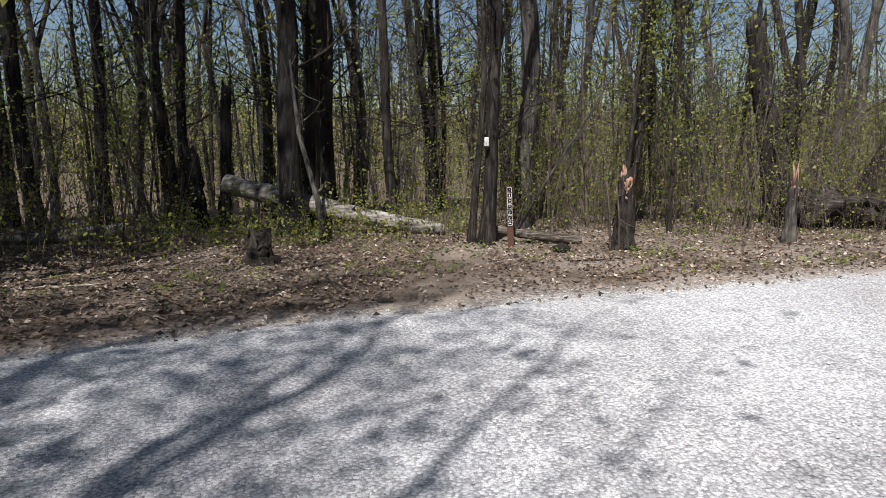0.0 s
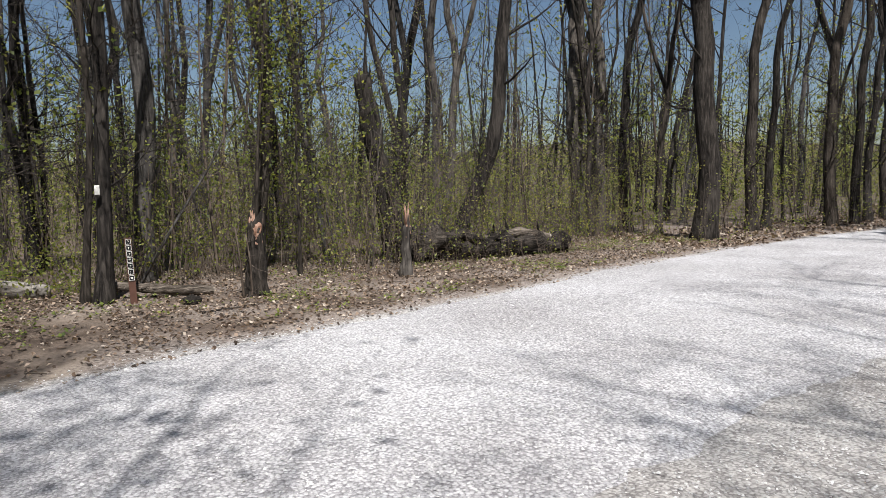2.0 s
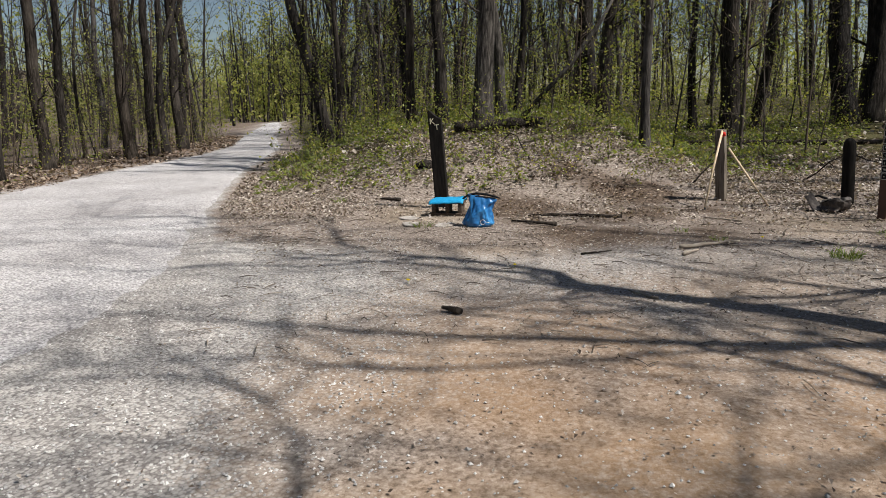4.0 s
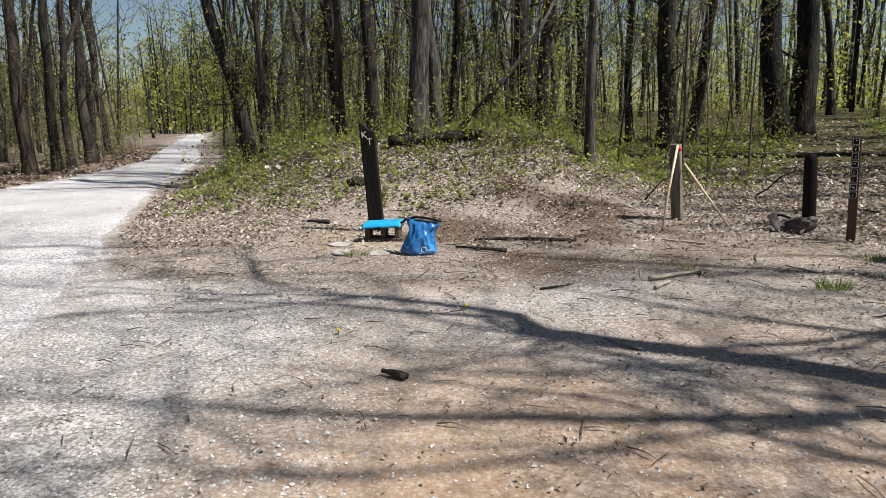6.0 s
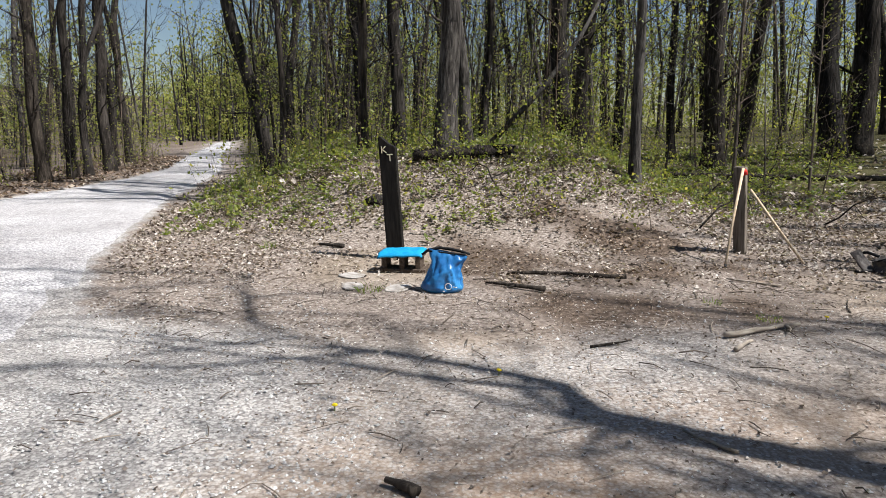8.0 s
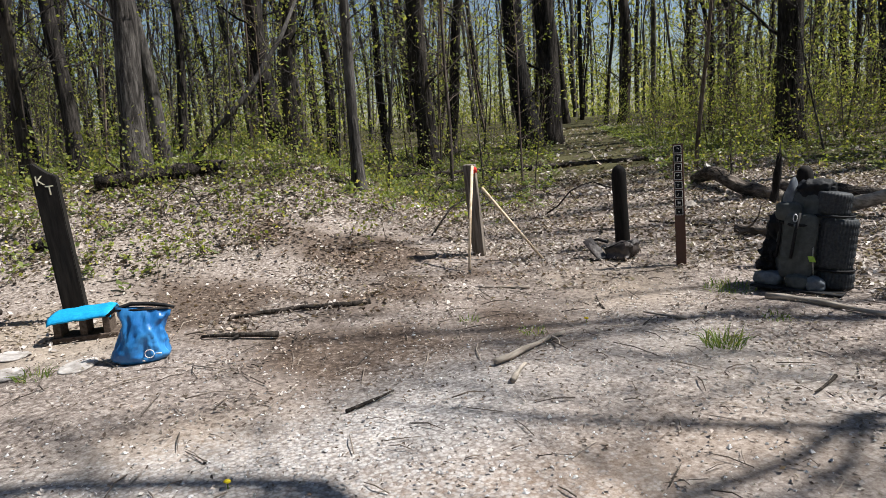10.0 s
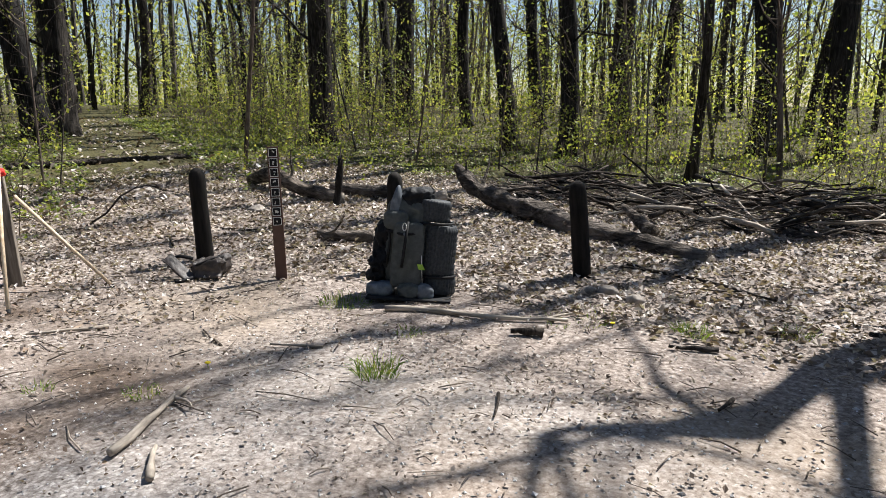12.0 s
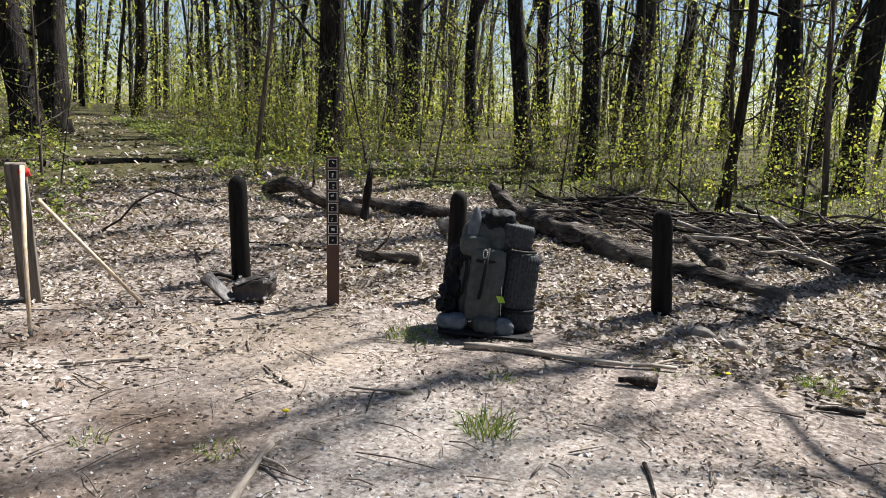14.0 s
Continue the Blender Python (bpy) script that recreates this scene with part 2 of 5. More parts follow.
BLUE_SACK = grainy("blue_coated_fabric", (0.015, 0.12, 0.36), (0.05, 0.25, 0.56), (9, 9, 5), 0.3, 0.35, 0.02)
BLACK = grainy("black_webbing", (0.008, 0.008, 0.009), (0.022, 0.022, 0.024), (80, 80, 80), 0.7, 0.3, 0.002)
CONCRETE = grainy("dark_block", (0.05, 0.035, 0.026), (0.13, 0.1, 0.08), (40, 40, 40), 0.9, 0.5, 0.006)
PACK_GREY = grainy("grey_pack_cloth", (0.06, 0.066, 0.064), (0.105, 0.112, 0.108), (16, 16, 16), 0.7, 0.5, 0.02)
# black lid cloth; also carries the shade of the pack's left side
PACK_DARK_AND_SHADED = grainy("dark_and_shaded_pack_cloth", (0.006, 0.0065, 0.008), (0.02, 0.021, 0.024), (14, 14, 14), 0.65, 0.5, 0.02)
PAD_FOAM = grainy("ribbed_foam", (0.03, 0.033, 0.037), (0.07, 0.075, 0.08), (50, 50, 50), 0.6, 0.2, 0.003)
SACK_BLUEGREY = grainy("bluegrey_cloth", (0.1, 0.115, 0.135), (0.19, 0.21, 0.235), (18, 18, 18), 0.6, 0.4, 0.01)
STEEL = grainy("bare_metal", (0.5, 0.5, 0.5), (0.7, 0.7, 0.7), (40, 40, 40), 0.55, 0.05, 0.001, 1.0)
TAG = grainy("lime_tag", (0.3, 0.5, 0.04), (0.42, 0.62, 0.08), (40, 40, 40), 0.5, 0.05, 0.001)
YELLOW = grainy("yellow_petals", (0.75, 0.55, 0.01), (0.85, 0.68, 0.03), (60, 60, 60), 0.6, 0.1, 0.001)
RUST_BAG = grainy("black_brown_bag", (0.02, 0.016, 0.014), (0.085, 0.068, 0.06), (10, 10, 10), 0.5, 0.6, 0.03)
# lighter than the near leaves: backlight put into the base colour
FAR_LEAF = leafy("far_spring_leaves", ((0.0, (0.15, 0.18, 0.05)), (0.5, (0.25, 0.28, 0.085)), (1.0, (0.36, 0.34, 0.14))), 0.6, 0.7)


# ---- mesh helpers ----
class Shape:
    """Vertices and faces that grow into one mesh."""
    def __init__(self):
        self.v, self.f = [], []

    def tube(self, pts, radii, sides=6, cap=True):
        v, f, base = self.v, self.f, len(self.v)
        up = Vector((0, 0, 1))
        n = len(pts)
        for i, (p, r) in enumerate(zip(pts, radii)):
            d = (pts[min(i + 1, n - 1)] - pts[max(i - 1, 0)]).normalized()
            a = d.cross(up if abs(d.z) < 0.9 else Vector((1, 0, 0))).normalized()
            b = d.cross(a)
            for k in range(sides):
                w = 2 * math.pi * k / sides
                v.append(p + a * (r * math.cos(w)) + b * (r * math.sin(w)))
        for i in range(n - 1):
            for k in range(sides):
                q, s = base + i * sides, (k + 1) % sides
                f.append((q + k, q + s, q + sides + s, q + sides + k))
        if cap:
            f.append(tuple(base + k for k in range(sides))[::-1])
            f.append(tuple(base + (n - 1) * sides + k for k in range(sides)))
        return self

    def leaf(self, p, d, side, size, fold=0.25):
        """A folded leaf from p along d."""
        base = len(self.v)
        nrm = d.cross(side).normalized()
        mid = p + d * (size * 0.5)
        self.v += [p, mid + side * (size * 0.33) + nrm * (size * fold), p + d * size, mid - side * (size * 0.33) + nrm * (size * fold)]
        self.f += [(base, base + 1, base + 2), (base, base + 2, base + 3)]

    def box(self, a, b):
        base = len(self.v)
        self.v += [Vector((x, y, z)) for x in (a[0], b[0]) for y in (a[1], b[1]) for z in (a[2], b[2])]
        self.f += [tuple(base + i for i in q) for q in ((0, 1, 3, 2), (4, 6, 7, 5), (0, 4, 5, 1), (2, 3, 7, 6), (0, 2, 6, 4), (1, 5, 7, 3))]
        return self

    def mesh(self, name, mat, smooth_faces=True):
        me = bpy.data.meshes.new(name)
        me.from_pydata([tuple(p) for p in self.v], [], self.f)
        me.materials.append(mat)
        if smooth_faces:
            me.polygons.foreach_set("use_smooth", [True] * len(me.polygons))
        me.update()
        return me


def part(name, shape, mat, parent=None, label="", smooth_faces=True):
    """A Shape or a bmesh as one mesh object under a thing."""
    if isinstance(shape, Shape):
        me = shape.mesh(name, mat, smooth_faces)
    else:
        me = bpy.data.meshes.new(name)
        shape.to_mesh(me)
        shape.free()
        me.materials.append(mat)
        me.polygons.foreach_set("use_smooth", [smooth_faces] * len(me.polygons))
    ob = new(name, me)
    if parent is not None:
        ob.parent = parent
    return tagged(ob, label)


def thing(name, label, category, m=None, group=""):
    ob = new(name)
    ob.empty_display_size = 0.2
    if m is not None:
        ob.matrix_world = m
    return tagged(ob, label, category, group)


def boxy(size, centre=(0, 0, 0), bevel=0.01, segments=2):
    bm = bmesh.new()
    bmesh.ops.create_cube(bm, size=1, matrix=Matrix.Translation(centre) @ Matrix.Diagonal((*size, 1)))
    if bevel:
        bmesh.ops.bevel(bm, geom=bm.edges[:], offset=bevel, segments=segments, affect="EDGES", profile=0.6)
    return bm


def rumpled(bm, amount, scale, seed=0):
    """Pushes the surface in and out, as cloth or rock is uneven."""
    off = Vector((seed * 7.3, seed * 3.1, seed * 5.7))
    bm.normal_update()
    for v in bm.verts:
        v.co += v.normal * (noise.noise(v.co * scale + off) * amount)
    return bm


def creased(bm, amount, scale, seed=0):
    """Sharp folds, as in slack cloth."""
    off = Vector((seed * 5.1, seed * 2.7, seed * 9.2))
    bm.normal_update()
    for v in bm.verts:
        a = abs(noise.noise(v.co * scale + off)) + 0.5 * abs(noise.noise(v.co * scale * 2.3 + off))
        v.co += v.normal * ((0.35 - a) * amount)
    return bm


def blob(size, centre, sub=3, power=2.6, amount=0.02, scale=6.0, seed=0):
    """A rounded, slightly boxy lump."""
    bm = bmesh.new()
    bmesh.ops.create_icosphere(bm, subdivisions=sub, radius=1)
    for v in bm.verts:
        c = v.co
        k = (abs(c.x) ** power + abs(c.y) ** power + abs(c.z) ** power) ** (-1 / power)
        v.co = Vector((c.x * k * size[0] / 2, c.y * k * size[1] / 2, c.z * k * size[2] / 2)) + Vector(centre)
    return rumpled(bm, amount, scale, seed)


def rand_unit(rng):
    a, z = rng.uniform(0, 2 * math.pi), rng.uniform(-1, 1)
    s = math.sqrt(1 - z * z)
    return Vector((s * math.cos(a), s * math.sin(a), z))

def smooth(a, b, v):
    u = min(1.0, max(0.0, (v - a) / (b - a)))
    return u * u * (3 - 2 * u)


def along(points, x):
    """The height of a broken line at x."""
    for (xa, ya), (xb, yb) in zip(points, points[1:]):
        if x <= xb:
            return ya + (yb - ya) * (x - xa) / (xb - xa)
    return points[-1][1]


NORTH_EDGE = [(-60, -22), (-12, -0.4), (-3.1, 4.8), (-0.9, 5.9), (1.2, 6.7), (4.9, 7.8), (8, 8.9), (12.2, 10.0), (17.7, 10.9), (22, 11.4), (27.4, 12.9), (36, 16.6), (46, 20.5), (52, 22.9), (61, 26.4), (66, 28.0), (120, 50.2)]
SOUTH_EDGE = [(-60, -30), (-12, -6.5), (-5, -1.5), (0, 1.0), (1.5, 2.0), (4, 2.6), (6.5, 3.0), (8.6, 3.9), (10.1, 4.8), (16, 7.1), (26, 10.3), (36, 14.8), (44, 18.1), (52, 21.3), (61, 24.9), (66, 27.2), (120, 50)]


def height(x, y):
    """The ground's height."""
    n, s = along(NORTH_EDGE, x), along(SOUTH_EDGE, x)
    z = 0.0
    if y > n:                                   # north verge, then the ravine and the far hillside
        d = y - n
        z -= 2.6 * smooth(9.0, 40.0, d)
        z += 10.0 * smooth(44.0, 160.0, d)
    elif y < s:                                 # mound behind the kiosk post, and the slow rise to the south-east
        d = s - y
        z += 0.95 * smooth(11.0, 15.5, x) * smooth(0.5, 4.0, d) * smooth(-3.4, -0.6, y) * (1 - smooth(26, 36, x))
        rise = (x - 10) * 0.75 + (-y - 5) * 0.66
        z += 1.5 * smooth(-4.0, 30.0, rise) * smooth(0.5, 6.0, d)
        z -= 5.0 * smooth(34.0, 90.0, rise)
    z += 9.0 * smooth(75, 190, x) * smooth(-60, 20, y)
    return z

def on_road(x, y):
    """How far inside the road's edges, in metres (negative outside)."""
    return min(y - along(SOUTH_EDGE, x), along(NORTH_EDGE, x) - y)


TRAIL = [(9.3, -3.0), (12.0, -4.6), (16.0, -6.6), (22.0, -9.5), (30.0, -12.0)]


def trail_gap(x, y):
    """The distance to the foot trail."""
    best = 99.0
    for (ax, ay), (bx, by) in zip(TRAIL, TRAIL[1:]):
        dx, dy = bx - ax, by - ay
        u = min(1, max(0, ((x - ax) * dx + (y - ay) * dy) / (dx * dx + dy * dy)))
        best = min(best, math.hypot(x - ax - u * dx, y - ay - u * dy))
    return best


def covers(x, y):
    """How much gravel, bare dirt and green cover lie at a place."""
    inside = on_road(x, y)
    wob = noise.noise(Vector((x * 0.45, y * 0.45, 3.0)))
    wob2 = noise.noise(Vector((x * 1.3, y * 1.3, 9.0)))
    n, s = along(NORTH_EDGE, x), along(SOUTH_EDGE, x)
    if y > n:
        d = y - n
        path = 1 - smooth(0.2, 0.75, abs(x - (-0.2 + 0.12 * (y - 6))))
        return (0.45 * (1 - smooth(0.0, 0.35, d)), 0.5 * path * (1 - smooth(2.5, 4.5, d)), 0.75 * smooth(3.0, 6.0, d + wob * 1.5) * (0.7 + 0.5 * wob2) + 0.6 * smooth(6.0, 14.0, d))
    if y < s:
        d = s - y
        apron = (1 - smooth(7.3, 9.6, x + 0.35 * y + wob)) * (1 - smooth(2.9, 5.2, -y + wob * 0.8))
        grav = 1.1 * (1 - smooth(0.1, 2.0, d + 1.0 * wob)) + 0.5 * apron * (0.6 + 0.9 * wob) + 0.18 * apron
        grav += 0.3 * apron * smooth(4.8, 6.4, x) * smooth(-2.2, -0.6, y)
        grav *= apron * 0.75 + 0.25 * (1 - smooth(0.1, 0.7, d))
        dirt = apron * (0.62 + 0.5 * wob2 + 0.35 * wob) * (1 - 0.45 * smooth(5.5, 8.5, x - 0.8 * y - 1.0)) + 0.3 * (1 - smooth(0.2, 0.9, trail_gap(x, y))) * (1 - smooth(13, 20, x))
        bare = 0.5 * (1 - smooth(0.2, 0.9, math.hypot(x - 9.9, (y + 2.9) * 1.2))) + 0.6 * (1 - smooth(0.6, 1.3, math.hypot((x - 10.3) * 0.8, y - 1.5)))
        wood = smooth(0.4, 1.5, d) * max(smooth(13.2, 15.5, x + 0.2 * y + wob), smooth(9.0, 11.5, -y + wob * 1.5))
        return (grav, max(dirt, bare), wood * (0.8 + 0.4 * wob2) + 0.5 * smooth(12, 20, d))
    return (1.0, 0.0, 0.0)


def soil_and_shade(x, y):
    """Churned dark humus between the lettered post and the staffs; north verge browned, its tree shade painted in."""
    wob = noise.noise(Vector((x * 0.8, y * 0.8, 60))) + 0.5 * noise.noise(Vector((x * 2.4, y * 2.4, 61)))
    n, s = along(NORTH_EDGE, x), along(SOUTH_EDGE, x)
    if y > n:
        # stronger to the west, where the trees' shade is put into the colour
        return smooth(0.1, 0.7, y - n) * (0.62 - 0.2 * smooth(-1.5, 1.5, x)) + 0.3 * wob
    if y < s - 0.5:
        d = math.hypot((x - 10.2) / 3.2, (y + 0.8) / 2.3)
        return (0.5 + 1.0 * wob) * (1 - smooth(0.45, 1.15, d)) + 0.35 * wob * smooth(8.5, 10.5, x)
    return 0.0


# ---- ground ----
def axis_steps(lo, a, b, hi, fine):
    near = [a + fine * i for i in range(int((b - a) / fine) + 1)]
    right, left, w = [near[-1]], [near[0]], fine
    while right[-1] < hi:
        w *= 1.12
        right.append(right[-1] + w)
    w = fine
    while left[-1] > lo:
        w *= 1.12
        left.append(left[-1] - w)
    return left[:0:-1] + near + right[1:]


def build_ground():
    xs, ys = axis_steps(-900, -9, 18, 900, 0.2), axis_steps(-900, -11, 15, 900, 0.2)
    verts, masks = [], []
    for y in ys:
        for x in xs:
            g, d, w = covers(x, y)
            inside = on_road(x, y)
            z = height(x, y) + 0.03 * noise.noise(Vector((x * 0.7, y * 0.7, 0))) + 0.012 * noise.noise(Vector((x * 2.9, y * 2.9, 5)))
            z -= 0.06 * smooth(-0.1, 0.9, inside)
            verts.append((x, y, z))
            masks.append((g, d, w, (1 - smooth(1.2, 3.6, math.hypot((x - 4.2) * 0.62, y + 0.4))) * (0.7 + 0.5 * noise.noise(Vector((x * 0.6, y * 0.6, 40)))), soil_and_shade(x, y)))
    nx = len(xs)
    faces = [(j * nx + i, j * nx + i + 1, (j + 1) * nx + i + 1, (j + 1) * nx + i) for j in range(len(ys) - 1) for i in range(nx - 1)]
    me = bpy.data.meshes.new("ground")
    me.from_pydata(verts, [], faces)
    me.materials.append(GROUND)
    for k, name in enumerate(("gravel", "dirt", "green", "clay", "soil")):
        a = me.attributes.new(name, "FLOAT", "POINT")
        a.data.foreach_set("value", [m[k] for m in masks])
    me.polygons.foreach_set("use_smooth", [True] * len(me.polygons))
    tagged(new("ground", me), "brown forest ground under leaf litter and dirt", "ground", kind="structure")


def surface(x, y):
    """The height that things stand on."""
    z = height(x, y) + 0.03 * noise.noise(Vector((x * 0.7, y * 0.7, 0))) + 0.012 * noise.noise(Vector((x * 2.9, y * 2.9, 5)))
    return z


def road_z(x, y):
    inside = on_road(x, y)
    rough = 0.02 * noise.noise(Vector((x * 1.6, y * 1.6, 20))) + 0.012 * noise.noise(Vector((x * 5, y * 5, 30)))
    south = y - along(SOUTH_EDGE, x)
    feather = 1.6 if (x < 9 and south < (along(NORTH_EDGE, x) - y)) else 0.35
    return height(x, y) - 0.045 + 0.075 * smooth(-0.25, feather, inside) + rough * (1 - 0.75 * smooth(0, 1.0, inside)) + 0.02 * noise.noise(Vector((x * 0.7, y * 0.7, 0)))


def build_road():
    xs = axis_steps(-58, -6, 18, 63, 0.16)
    cols, verts, faces = 44, [], []
    for x in xs:
        m = 0.12 + 0.48 * (1 - smooth(7, 13, x))
        s, n = along(SOUTH_EDGE, x) - m, along(NORTH_EDGE, x) + m * 0.7
        for c in range(cols + 1):
            y = s + (n - s) * c / cols
            verts.append((x, y, road_z(x, y)))
    k = cols + 1
    for i in range(len(xs) - 1):
        for c in range(cols):
            faces.append((i * k + c, (i + 1) * k + c, (i + 1) * k + c + 1, i * k + c + 1))
    me = bpy.data.meshes.new("road")
    me.from_pydata(verts, [], faces)
    me.materials.append(ROAD)
    me.polygons.foreach_set("use_smooth", [True] * len(me.polygons))
    tagged(new("road", me), "white crushed limestone gravel road through the woods", "road", kind="structure")


build_ground()
build_road()


# ---- trees ----
def trunk_line(rng, h, lean, crook, steps):
    a, b = rng.uniform(0, 6.3), rng.uniform(0, 6.3)
    pts = []
    for i in range(steps + 1):
        z = -0.25 + (h + 0.25) * (i / steps) ** 1.25
        k = crook * (z / 6.0 if z < 6 else 1.0)
        w = max(z, 0)
        fall = min(w, 9.0) + 0.35 * max(0, w - 9.0)
        kink = 0.25 * k * math.sin(z * 1.9 + b)
        pts.append(Vector((lean[0] * fall + k * math.sin(z * 0.55 + a) + kink, lean[1] * fall + k * math.sin(z * 0.47 + b) - kink, z)))
    return pts


def at_height(pts, z):
    for p, q in zip(pts, pts[1:]):
        if q.z >= z:
            return p.lerp(q, (z - p.z) / (q.z - p.z))
    return pts[-1].copy()


def limb(rng, shape, start, d, length, r, sides, steps=5, lift=0.25, wander=0.28):
    """A branch that wanders and lifts; gives back its points."""
    pts, radii, p = [start.copy()], [r], start.copy()
    d = d.normalized()
    for i in range(steps):
        d = (d + rand_unit(rng) * wander + Vector((0, 0, lift * 0.4))).normalized()
        p = p + d * (length / steps)
        pts.append(p.copy())
        radii.append(r * (1 - 0.8 * (i + 1) / steps))
    shape.tube(pts, radii, sides, cap=False)
    return pts


def sprig(rng, leaves, p, d, count, size, spread=0.18):
    for _ in range(count):
        q = p + rand_unit(rng) * spread
        e = (d * 0.5 + rand_unit(rng) + Vector((0, 0, -0.2))).normalized()
        side = e.cross(rand_unit(rng)).normalized()
        leaves.leaf(q, e, side, size * rng.uniform(0.6, 1.3), rng.uniform(0.02, 0.2))


def grow(rng, h, r, lean=(0, 0), crook=0.12, first=0.35, limbs=11, leaf=0.0, leaf_size=0.1, low=3, sides=10, twigs=3, fork=False, spreading=False):
    """Trunk, branches and spring leaves of one forest tree, as three Shapes."""
    trunk, branch, leaves = Shape(), Shape(), Shape()
    pts = trunk_line(rng, h, lean, crook, 22)
    radii = [r * (1 + 0.55 * math.exp(-max(0, p.z) / 0.22)) * (1 - 0.78 * max(0, p.z) / h) for p in pts]
    if spreading:                               # the trunk dissolves into limbs
        top = first * h + 0.8
        for i, p in enumerate(pts):
            if p.z > top:
                radii[i] = r * 0.34 * (1 - 0.85 * (p.z - top) / (h - top))
                p.x += 0.5 * math.sin(p.z * 0.9 + r * 90)
                p.y += 0.4 * math.sin(p.z * 1.1 + r * 50)
    trunk.tube(pts, radii, sides)
    if fork:
        z = h * rng.uniform(0.16, 0.3)
        base = at_height(pts, z)
        w = rng.uniform(0, 6.28)
        limb(rng, trunk, base, Vector((math.cos(w) * 0.45, math.sin(w) * 0.45, 1)), h * 0.6, r * 0.62, 8, 8, 0.35, 0.1)
    heights = [h * (first + (0.97 - first) * (i + rng.random() * 0.6) / limbs) for i in range(limbs)]
    heights += [rng.uniform(1.2, h * first) for _ in range(low)]
    for i, z in enumerate(heights):
        start = at_height(pts, z)
        w = rng.uniform(0, 6.28)
        is_low = i >= limbs
        rise = rng.uniform(0.1, 0.7) if is_low else rng.uniform(0.5, 1.5)
        d = Vector((math.cos(w), math.sin(w), rise))
        rr = r * (1 - 0.78 * z / h)
        length = rng.uniform(0.6, 2.6) if is_low else h * (0.12 + 0.2 * (1 - z / h)) * rng.uniform(0.7, 1.3)
        main = limb(rng, branch, start, d, length, (rr * 0.16 if is_low else rr * (rng.uniform(0.22, 0.42) if spreading else rng.uniform(0.2, 0.36))), 5, 5)
        for p, q in zip(main[1:], main[2:] + [main[-1]]):
            for _ in range(2):
                along_d = (q - p).normalized() if (q - p).length > 1e-4 else d.normalized()
                sub = limb(rng, branch, p, along_d + rand_unit(rng) * 0.9, length * rng.uniform(0.2, 0.45), rr * 0.045 + 0.003, 3, 3)
                for _ in range(twigs):
                    k = sub[rng.randrange(1, len(sub))]
                    tw = limb(rng, branch, k, rand_unit(rng) + Vector((0, 0, 0.4)), length * rng.uniform(0.08, 0.22), 0.004, 3, 2)
                    if rng.random() < leaf:
                        sprig(rng, leaves, tw[-1], Vector((0, 0, 1)), 4, leaf_size)
    return trunk, branch, leaves


BARKS = (BARK_DARK, BARK_BROWN, BARK_GREY)


def make_tree(name, label, m, shapes, mat, leaf_mat=LEAF_NEW, group="forest trees", category="tree"):
    trunk, branch, leaves = shapes
    t = thing(name, label, category, m, group)
    part("trunk", trunk, mat, t)
    if branch.f:
        tagged(part("branching", branch, mat, t, "bare thin branches and twigs"), kind="stuff")
    if leaves.f:
        tagged(part("crown", leaves, leaf_mat, t, "sparse yellow-green spring leaves"), kind="stuff")
    return t


def stand(x, y, turn=0.0, sink=0.0):
    return pose(x, y, surface(x, y) - sink, 0, 0, turn)


# each row: x, y, trunk radius, lean east and north per metre of height, bark
NORTH_TREES = [
    (-6.6, 11.5, 0.13, -0.05, 0, 0), (-6.0, 12.6, 0.11, 0.0, 0, 1), (-4.8, 12.6, 0.1, -0.04, 0, 0),
    (-4.9, 13.6, 0.1, 0.0, 0, 1), (-3.4, 13.7, 0.1, 0.02, 0, 0), (-2.4, 11.3, 0.18, -0.04, 0, 0),
    (-2.2, 12.0, 0.14, -0.01, 0, 0), (-0.85, 12.3, 0.09, -0.03, 0, 0), (0.63, 10.15, 0.1, 0.06, 0, 0),
    (1.35, 12.3, 0.17, 0.01, 0, 2), (3.1, 12.2, 0.14, 0.1, 0, 1), (4.8, 16.0, 0.11, -0.05, 0, 0),
    (4.7, 12.9, 0.05, -0.12, 0.03, 2), (2.2, 15.0, 0.07, 0.01, 0, 2), (0.41, 10.25, 0.05, 0.06, 0, 1),
]
NORTH_FAR_TREES = [
    (-7.9, 14.5, 0.09, -0.08, 0, 2), (-2.0, 16.5, 0.08, 0.03, 0, 1), (-1.6, 14.5, 0.06, -0.02, 0, 2),
    (0.0, 16.0, 0.06, -0.01, 0, 0), (7.6, 15.4, 0.1, -0.04, 0, 1), (13.2, 15.8, 0.2, 0.03, 0, 2),
    (13.6, 15.2, 0.15, -0.02, 0, 2), (9.6, 17.5, 0.13, 0.02, 0, 2), (3.6, 19.0, 0.12, 0.02, 0, 2),
    (6.6, 19.5, 0.12, -0.04, 0, 1), (-9.8, 13.5, 0.14, 0.02, 0, 0), (11.2, 19.8, 0.15, 0.05, 0, 2),
]
